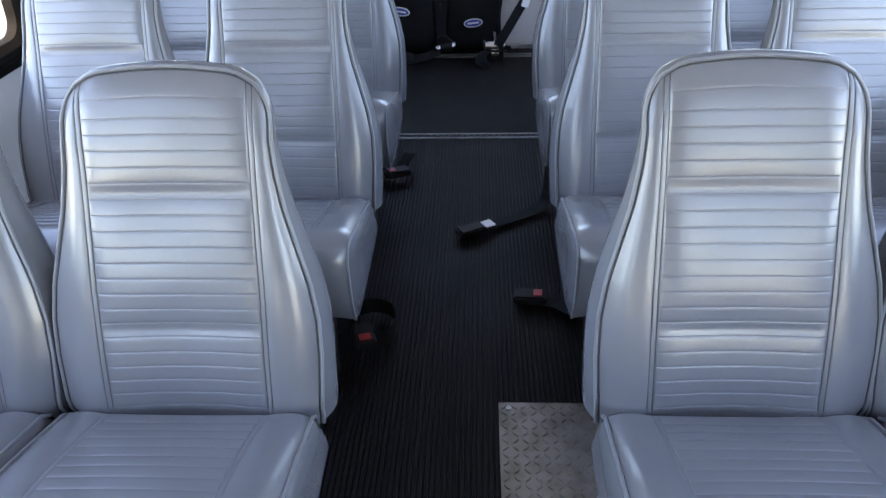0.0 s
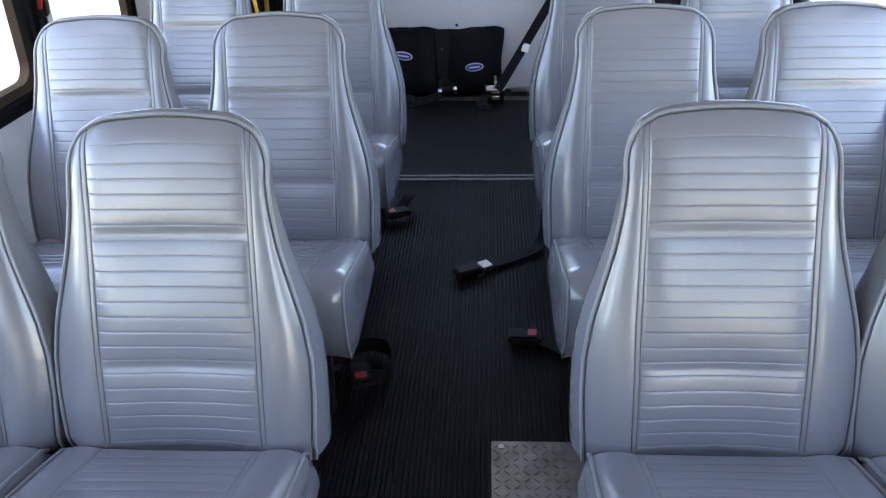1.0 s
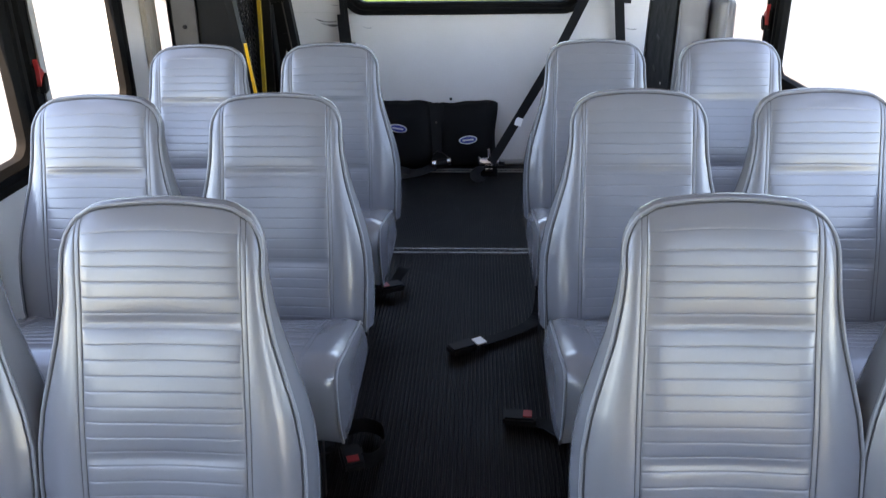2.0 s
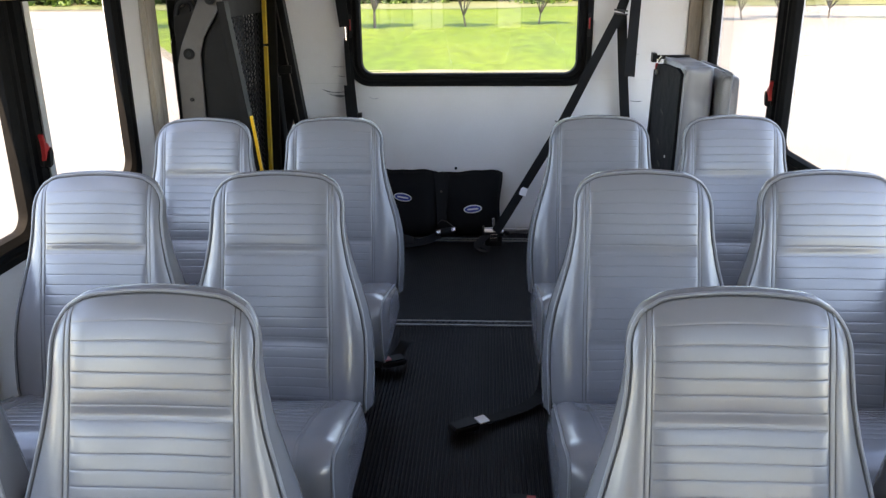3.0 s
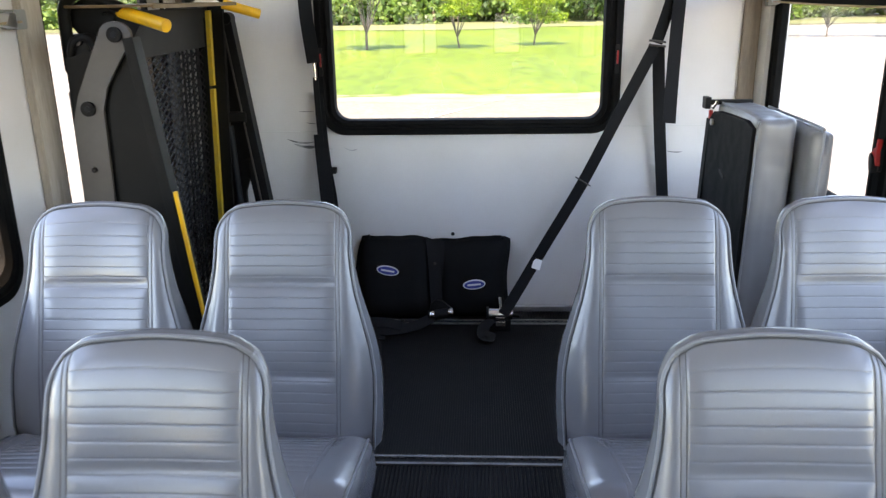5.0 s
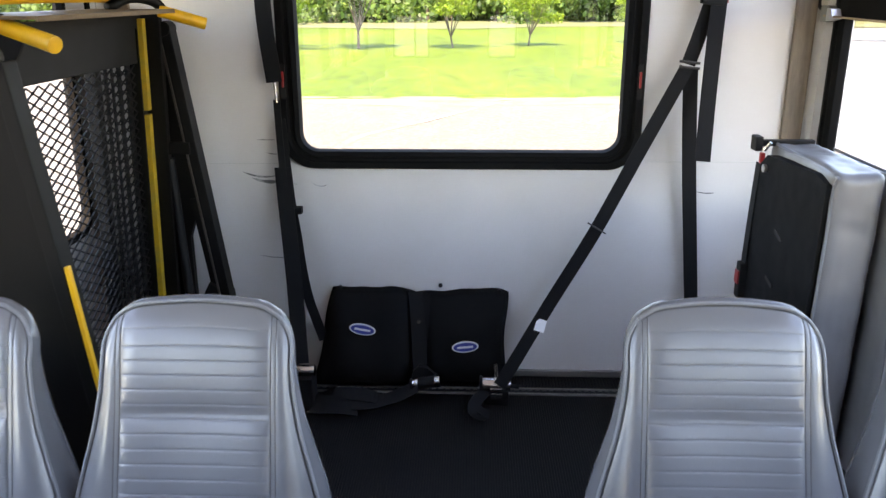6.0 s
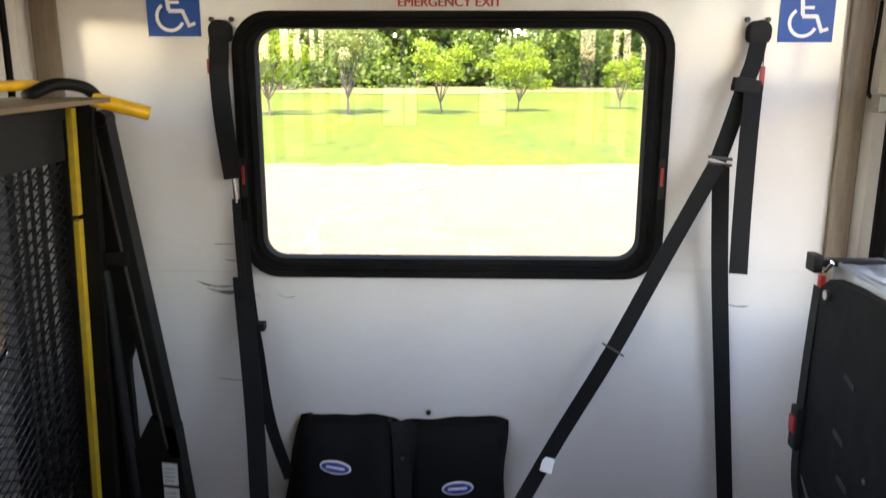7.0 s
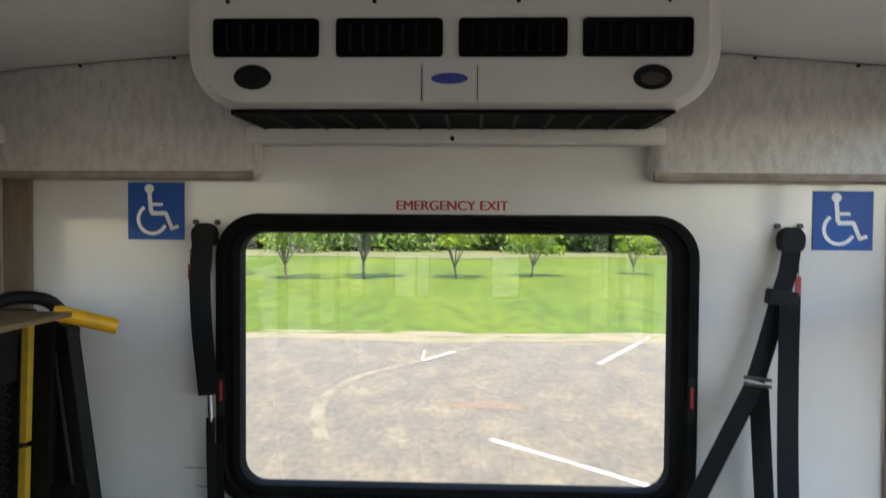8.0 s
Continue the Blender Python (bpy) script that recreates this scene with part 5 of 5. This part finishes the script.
fabric_panel(LEFT + 0.004, -0.380, "grey fabric-covered panel at the top of the rear wall")
fabric_panel(0.636, RIGHT - 0.004, "grey fabric-covered panel at the top of the rear wall")

AC_Y = 4.05
ac = root("air_conditioner", (0, 0, 0), "cream plastic ceiling air conditioner with four black vents", "air conditioner")
face = lambda u, v, d: (u, AC_Y + d, v)


def tub(inset, r, top=2.13):
    """Outline of the housing: upright sides, long rounded corners at the bottom, square under the ceiling."""
    u0, u1, v0 = -0.450 + inset, 0.720 - inset, 1.838 + 0.3 * inset
    pts = [(u0, top), (u0, v0 + 1.15 * r)]
    pts += [(u0 + r - r * math.cos(q), v0 + 1.15 * r * (1 - math.sin(q))) for q in np.linspace(0.15, math.pi / 2, 9)]
    pts += [(u1 - r + r * math.sin(q), v0 + 1.15 * r * (1 - math.cos(q))) for q in np.linspace(0, math.pi / 2 - 0.15, 9)]
    return pts + [(u1, v0 + 1.15 * r), (u1, top)]


bm = bmesh.new()
loops = [[bm.verts.new(face(u, v, d)) for u, v in tub(inset, r)] for inset, r, d in ((0.085, 0.06, 0.385), (0.085, 0.06, 0.34), (0.012, 0.12, 0.30), (0.0, 0.12, 0.27), (0.0, 0.12, 0.040), (0.005, 0.117, 0.027), (0.024, 0.106, 0.018), (0.031, 0.102, 0.012), (0.036, 0.10, 0.0))]
for a, b in zip(loops, loops[1:]):
    for k in range(len(a)):
        bm.faces.new((a[k], a[(k + 1) % len(a)], b[(k + 1) % len(a)], b[k]))
bm.faces.new(loops[-1])
bm.faces.new(loops[0][::-1])
part("housing", bm, CREAM, ac, smooth=True)
for x0, x1 in ((-0.381, -0.150), (-0.113, 0.118), (0.152, 0.385), (0.417, 0.650)):
    v = part("vent", ring((x0, x1, 1.946, 2.029), [(0, 0.008, -0.001), (0.001, 0.008, -0.010), (0.012, 0.006, -0.010), (0.014, 0.006, -0.0025)], face, n=3, close=True), VENT, ac, "black louvred air vent")
    for k in range(7):
        x = x0 + 0.03 + k * (x1 - x0 - 0.06) / 6
        part("louvre", box(x - 0.0025, x + 0.0025, AC_Y - 0.009, AC_Y - 0.001, 1.960, 2.016), DARK, v)
    part("louvre", box(x0 + 0.016, x1 - 0.016, AC_Y - 0.006, AC_Y - 0.003, 1.986, 1.990), VENT, v)
for x in (-0.296, 0.566):
    oval = [(x + 0.041 * math.cos(q), 1.903 + 0.027 * math.sin(q)) for q in np.linspace(0, 2 * math.pi, 24, endpoint=False)]
    part("outlet", slab(oval, face, -0.004, 0.003), DARK, ac, "round black outlet")
    part("outlet_flap", slab([(x + 0.62 * (u - x), 1.900 + 0.5 * (v - 1.903)) for u, v in oval], face, -0.007, -0.004), GREY_STEEL if x > 0 else DARK, ac)
part("badge", slab([(0.133 + 0.040 * math.cos(q), 1.900 + 0.012 * math.sin(q)) for q in np.linspace(0, 2 * math.pi, 24, endpoint=False)], face, -0.004, -0.001), BADGE, ac, "blue oval badge")
part("centre_cover", slab([(0.076, 1.852), (0.190, 1.852), (0.190, 1.929), (0.076, 1.929)], face, -0.0015, 0.004), CREAM, ac, bevel=0.001)
for x in (0.073, 0.193):
    part("groove", slab([(x - 0.001, 1.852), (x + 0.001, 1.852), (x + 0.001, 1.929), (x - 0.001, 1.929)], face, -0.0014, 0.003), GREY_STEEL, ac)
part("intake_grille", box(-0.352, 0.622, AC_Y + 0.022, 4.37, 1.829, 1.8375), VENT, ac, "dark return-air grille", bevel=0.004)
for k in range(13):
    x = -0.35 + k * 0.079
    part("grille_bar", box(x - 0.004, x + 0.004, AC_Y + 0.03, 4.365, 1.8265, 1.830), DARK, ac)
part("rear_lip", box(-0.41, 0.672, 4.37, REAR - 0.002, 1.792, 1.836), CREAM, ac, bevel=0.006)
part("screw", rod((0.13, 4.368, 1.805), (0.13, 4.362, 1.805), 0.006, seg=10), DARK, ac)
for x in (-0.35, -0.03, 0.28, 0.60):
    part("screw", rod((x, AC_Y - 0.003, 2.066), (x, AC_Y + 0.004, 2.066), 0.005, seg=10), DARK, ac)

# ---- pull cords along the windows ----


def pull_cord(place, u0, u1, z, label):
    c = root("pull_cord", (0, 0, 0), label, "pull cord", "stop request cords")
    n = 24
    pts = [place(u0 + (u1 - u0) * k / n, z - 0.010 * math.sin(math.pi * ((k * 3 / n) % 1)), 0.045) for k in range(n + 1)]
    part("cord", sweep(pts, circle(0.0036, 6)), CORD, c, "tan sheathed cord", smooth="all")
    bm = slab(rounded(u0 - 0.026, u0 + 0.034, z - 0.020, z + 0.032, 0.008, 4), place, 0.001, 0.042)
    part("switch_box", bm, GREY_BOX, c, "grey switch box", bevel=0.005)
    part("bracket", slab([(u0 - 0.08, z - 0.008), (u0 - 0.03, z - 0.016), (u0 - 0.03, z + 0.024), (u0 - 0.06, z + 0.022)], place, 0.02, 0.05), STEEL, c)
    for k in (8, 16):
        u = u0 + (u1 - u0) * k / n
        part("clip", slab(rounded(u - 0.012, u + 0.012, z - 0.014, z + 0.016, 0.004, 4), place, 0.01, 0.05), STEEL, c)


pull_cord(on_left, 3.185, -1.9, 1.340, "tan stop-request cord strung along the window bars")
pull_cord(on_right, 4.355, -1.0, 1.352, "tan stop-request cord strung along the window bars")
cable = root("cable", (0, 0, 0), "thin black cable running up the corner", "cable")
part("lead", sweep(smooth_path([(RIGHT - 0.03, 4.37, 1.37), (RIGHT - 0.035, 4.42, 1.38), (RIGHT - 0.03, 4.435, 1.44), (RIGHT - 0.02, 4.44, 1.60), (RIGHT - 0.02, 4.44, 1.69)]), circle(0.006, 8)), DARK, cable, smooth="all")
part("plug", rod((RIGHT - 0.03, 4.35, 1.365), (RIGHT - 0.03, 4.38, 1.372), 0.010), DARK, cable)

# ---- scuffs on the rear wall ----
random.seed(7)


def scuff(u, v, length, width, bend, label="dark rubbed scuff on the white wall"):
    n = 10
    up, dn = [], []
    for k in range(n + 1):
        f = k / n
        h = width * math.sin(math.pi * f) ** 0.7 * (0.6 + 0.4 * random.random()) + 0.0004
        z = v + bend * (f - 0.5) ** 2 * 4 - bend * f
        up.append((u + length * f, z + h / 2))
        dn.append((u + length * f, z - h / 2))
    tagged(part("trim", slab(up + dn[::-1], on_rear, 0.0006, 0.0012), SCUFF), label, kind="structure")


for u, v, ln, wd, bd in ((-0.66, 0.790, 0.13, 0.010, 0.012), (-0.63, 0.770, 0.12, 0.015, 0.010), (-0.55, 0.755, 0.09, 0.004, -0.008), (-0.62, 0.475, 0.13, 0.004, 0.006),
                         (-0.57, 0.87, 0.06, 0.003, 0.004), (-0.41, 0.755, 0.06, 0.004, 0.01), (0.99, 0.735, 0.07, 0.005, 0.004), (0.98, 0.98, 0.05, 0.003, 0.003), (-0.60, 0.92, 0.07, 0.003, 0.0)):
    scuff(u, v, ln, wd, bd)

# ---- outside: parking lot, lawn, trees and woodland ----
tagged(part("ground", box(-2500, 2500, -2500, 2500, GROUND - 0.5, GROUND), LOT), "pale worn asphalt and gravel parking lot in full sun", kind="structure")
verts, faces = [], []
for k in range(61):
    f = k / 60
    x = -6.5 + f * 11.8
    edge = 18.95 + 0.10 * math.sin(x * 1.7) + 0.08 * math.sin(x * 4.1 + 1)
    far = -6.5 - 198 + f * (11.8 + 198 + 103)
    verts += [(x, edge, GROUND + 0.003), (far, 400, GROUND + 0.003)]
for k in range(60):
    a, b = 2 * k, 2 * k + 2
    faces.append((a, b, b + 1, a + 1))
tagged(raw("lawn", verts, faces, GRASS), "sunlit mown lawn beyond the parking lot", kind="structure")
verts, faces = [], []
rng = np.random.default_rng(4)
for k in range(110):
    x = rng.uniform(-7.5, 6.5)
    y = 18.8 + rng.normal(0, 0.35)
    r = rng.uniform(0.15, 0.7)
    n0 = len(verts)
    for q in range(9):
        a = 2 * math.pi * q / 9
        rr = r * rng.uniform(0.6, 1.2)
        verts.append((x + 1.9 * rr * math.cos(a), y + 0.35 * rr * math.sin(a), GROUND + 0.0035 + 0.00002 * k))
    faces.append(tuple(range(n0, n0 + 9)))
tagged(raw("dry_verge", verts, faces, DRY), "dry worn grass along the edge of the lot", kind="stuff")


def lot_line(pts, width, label, paint=PAINT, lift=0.004):
    bm = sweep(smooth_path([(x, y, GROUND + lift) for x, y in pts], 5), [(-width / 2, -0.001), (width / 2, -0.001), (width / 2, 0.001), (-width / 2, 0.001)])
    tagged(part("parking_line", bm, paint), label, "road marking", "parking lot lines")


# Added ground: aprons bounce light in, the nose pad brightens rear-pane reflections.
for pts in ([(-1.85, -16), (2.15, -16), (2.15, -5.2), (-1.85, -5.2)], [(2.2, -16), (70, -16), (70, 55.7), (15.2, 55.7), (5.5, 18.7), (2.8, 10.5), (2.2, 4.2)], [(-1.9, -16), (-1.9, 4.2), (-3.0, 10.5), (-6.7, 18.7), (-25.9, 55.7), (-70, 55.7), (-70, -16)]):
    tagged(part("bounce_apron", slab(pts, lambda u, v, d: (u, v, GROUND + d), -0.05, 0.006), NOSE_REFLECTOR if len(pts) == 4 else BOUNCE_GROUND), "pale ground added round the bus to throw light inside", kind="structure")

verts, faces = [], []
rng = np.random.default_rng(9)
for k in range(25):
    x = -60 + 5 * k
    verts += [(x, 57 + rng.uniform(-2, 2), GROUND + 0.03), (x, 71, GROUND + 0.03)]
    if k:
        faces.append((2 * k - 2, 2 * k, 2 * k + 1, 2 * k - 1))
tagged(raw("dry_field", verts, faces, FIELD), "strip of dry tan grass in front of the woods", kind="structure")

verts, rng = [], np.random.default_rng(17)
for q in range(28):
    a = 2 * math.pi * q / 28
    rr = rng.uniform(0.6, 1.15)
    verts.append((0.33 + 0.62 * rr * math.cos(a), 12.66 + 0.30 * rr * math.sin(a), GROUND + 0.003))
tagged(raw("stain", verts, [tuple(range(28))], STAIN), "brown dirt stain on the asphalt", kind="structure")
lot_line([(-0.735, 15.95), (-0.74, 16.4), (-0.75, 16.9)], 0.035, "short white painted tick on the parking lot", lift=0.020)
lot_line([(0.37, 11.0), (1.1, 10.25), (1.77, 9.53)], 0.085, "worn white painted line on the parking lot")
lot_line([(2.27, 15.85), (3.05, 17.5), (3.8, 19.1)], 0.09, "worn white painted line on the parking lot")
lot_line([(-1.47, 10.85), (-1.75, 12.0), (-1.83, 13.1), (-1.57, 14.54), (-0.62, 16.17), (0.74, 18.7)], 0.17, "faint pale curved streak on the parking lot", FAINT)
lot_line([(-0.72, 15.9), (-0.2, 16.9)], 0.09, "worn white painted line on the parking lot", lift=0.012)


def leaf_cloud(points, size, rng, flat=0.5):
    """Many small leaf blades at the points, turned at random."""
    n = len(points)
    a = rng.normal(size=(n, 3))
    a /= np.linalg.norm(a, axis=1)[:, None]
    b = rng.normal(size=(n, 3))
    b -= (a * b).sum(1)[:, None] * a
    b /= np.linalg.norm(b, axis=1)[:, None]
    s = size * rng.uniform(0.6, 1.3, n)[:, None]
    p = np.asarray(points)
    v = np.stack([p - a * s, p + b * s * flat, p + a * s, p - b * s * flat], 1).reshape(-1, 3)
    return v.tolist(), [(4 * k, 4 * k + 1, 4 * k + 2, 4 * k + 3) for k in range(n)]


def tree_model(seed, height, spread, leaves, leaf, leaf_mat, label, stem=0.15):
    rng = np.random.default_rng(seed)
    t = root("tree", (0, 0, 0), label, "tree", "trees round the lot")
    bm = bmesh.new()
    fork = height * stem
    sway = rng.uniform(-0.1, 0.1)
    rod((0, 0, 0), (sway, 0, fork), 0.018 * height ** 0.8, bm, 10, 0.015 * height ** 0.8)
    tips = []
    for k in range(9):
        a = 2 * math.pi * k / 9 + rng.uniform(-0.3, 0.3)
        r = spread * rng.uniform(0.45, 0.95)
        top = height * rng.uniform(0.55, 0.98)
        end = (sway + r * math.cos(a) * (1.05 - 0.5 * top / height), r * math.sin(a) * (1.05 - 0.5 * top / height), top)
        midp = (sway + 0.45 * end[0], 0.45 * end[1], fork + 0.5 * (top - fork))
        rod((sway, 0, fork * 0.95), midp, 0.0105 * height ** 0.7, bm, 7, 0.007 * height ** 0.7)
        rod(midp, end, 0.007 * height ** 0.7, bm, 6, 0.003)
        for _ in range(3):
            q = np.array(midp) + (np.array(end) - np.array(midp)) * rng.uniform(0.1, 1.0) + rng.normal(0, 0.13 * spread, 3)
            tips.append(q)
            rod(midp, tuple(q), 0.006 * height ** 0.7, bm, 5, 0.002)
        tips.append(np.array(end))
    part("trunk", bm, BARK, t, smooth=True)
    pts = []
    tips = np.array(tips)
    per = leaves // len(tips)
    for q in tips:
        r = spread * rng.uniform(0.13, 0.24)
        d = rng.normal(size=(per, 3))
        d /= np.linalg.norm(d, axis=1)[:, None]
        pts.append(q + d * (r * rng.uniform(0.25, 1.0, per) ** 0.6)[:, None] * np.array([1.15, 1.15, 0.75]))
    pts = np.concatenate(pts)
    pts[:, 2] = np.maximum(pts[:, 2], height * 0.28 + 0.5 * rng.random(len(pts)))
    v, f = leaf_cloud(pts, leaf, rng)
    tagged(raw("crown", v, f, leaf_mat, t), kind="stuff")
    return t


first = tree_model(1, 4.6, 2.6, 6200, 0.07, LEAF_PALE, "pale-leaved young tree on the sunlit lawn")
first.matrix_basis = pose(-4.61, 35.9, GROUND)
second = tree_model(2, 4.1, 2.3, 5200, 0.07, LEAF, "bright green young tree on the sunlit lawn")
second.matrix_basis = pose(-7.68, 34.9, GROUND)
third = tree_model(3, 3.0, 2.0, 4200, 0.065, LEAF, "small round-crowned green tree on the lawn")
third.matrix_basis = pose(-0.67, 36.4, GROUND)
fourth = tree_model(5, 3.0, 2.0, 4000, 0.065, LEAF, "small spreading green tree on the lawn")
fourth.matrix_basis = pose(2.63, 38.0, GROUND)
fifth = tree_model(8, 2.5, 1.5, 2600, 0.06, LEAF, "small slender green tree on the lawn")
fifth.matrix_basis = pose(7.56, 40.0, GROUND)
rng = np.random.default_rng(12)
for x, y, k in ((-11.5, 37, 1.0), (-16, 36, 1.1), (24, 38, 1.5), (28, 31, 1.6), (30, 24, 1.4), (31, 17, 1.7), (31, 10, 1.6), (31, 2, 1.6),
                (-22, 33, 1.5), (-26, 27, 1.7), (-28, 21, 1.6), (-28, 15, 1.8), (-29, 9, 1.6), (-29, 2, 1.7)):
    src = (first, second, third)[int(rng.integers(0, 3))]
    f = k * (1.35 if src is third else 1.0)
    copy_thing(src, pose(x, y, GROUND, 0, 0, float(rng.uniform(0, 360))) @ Matrix.Diagonal((f, f, f, 1)))

for x, y, f in ((12.3, 40, 0.9), (14.6, 42, 1.0), (16.9, 41.5, 0.95), (19.6, 40.5, 1.05)):
    copy_thing(third, pose(x, y, GROUND, 0, 0, 57 * x) @ Matrix.Diagonal((f, f, f, 1)))

# woodland behind: a long uneven edge of trunks and leaf masses
pts, wood = [], bmesh.new()
rng = np.random.default_rng(21)


def wood_edge(x0, y0, x1, y1, n, low, high, per):
    for k in range(n):
        f = (k + rng.uniform(-0.4, 0.4)) / n
        cx, cy = x0 + (x1 - x0) * f + rng.normal(0, 2.0), y0 + (y1 - y0) * f + rng.normal(0, 4.0)
        h = rng.uniform(low, high)
        for _ in range(6):
            c = np.array([cx + rng.normal(0, 1.1), cy + rng.normal(0, 0.9), GROUND + h * rng.uniform(0.12, 0.95)])
            d = rng.normal(size=(per, 3))
            d /= np.linalg.norm(d, axis=1)[:, None]
            pts.append(c + d * (rng.uniform(0.8, 1.9) * rng.uniform(0.3, 1, per) ** 0.5)[:, None] * np.array([1, 1, 0.9]))
        if k % 3 == 0:
            rod((cx, cy, GROUND), (cx + rng.normal(0, 0.4), cy, GROUND + h * 0.8), 0.18, wood, 6, 0.06)


wood_edge(-50, 73, 50, 74, 75, 7, 11, 260)
wood_edge(-55, 80, 55, 80, 70, 10, 14, 200)
wood_edge(-45, 75, 45, 76, 130, 2.0, 4.0, 110)
wood_edge(-45, 72, 45, 73, 60, 1.2, 2.2, 60)
wood_edge(50, 74, 75, 20, 26, 7, 10, 80)
wood_edge(-50, 74, -75, 20, 26, 7, 10, 80)
w = tagged(root("woodland", (0, 0, 0), "dense dark green woodland edge behind the lawn", "woodland", kind="stuff"), kind="stuff")
v, f = leaf_cloud(np.concatenate(pts), 0.26, rng, 0.6)
tagged(raw("leaf_mass", v, f, LEAF_WOOD, w), kind="stuff")
part("trunks", wood, BARK, w)
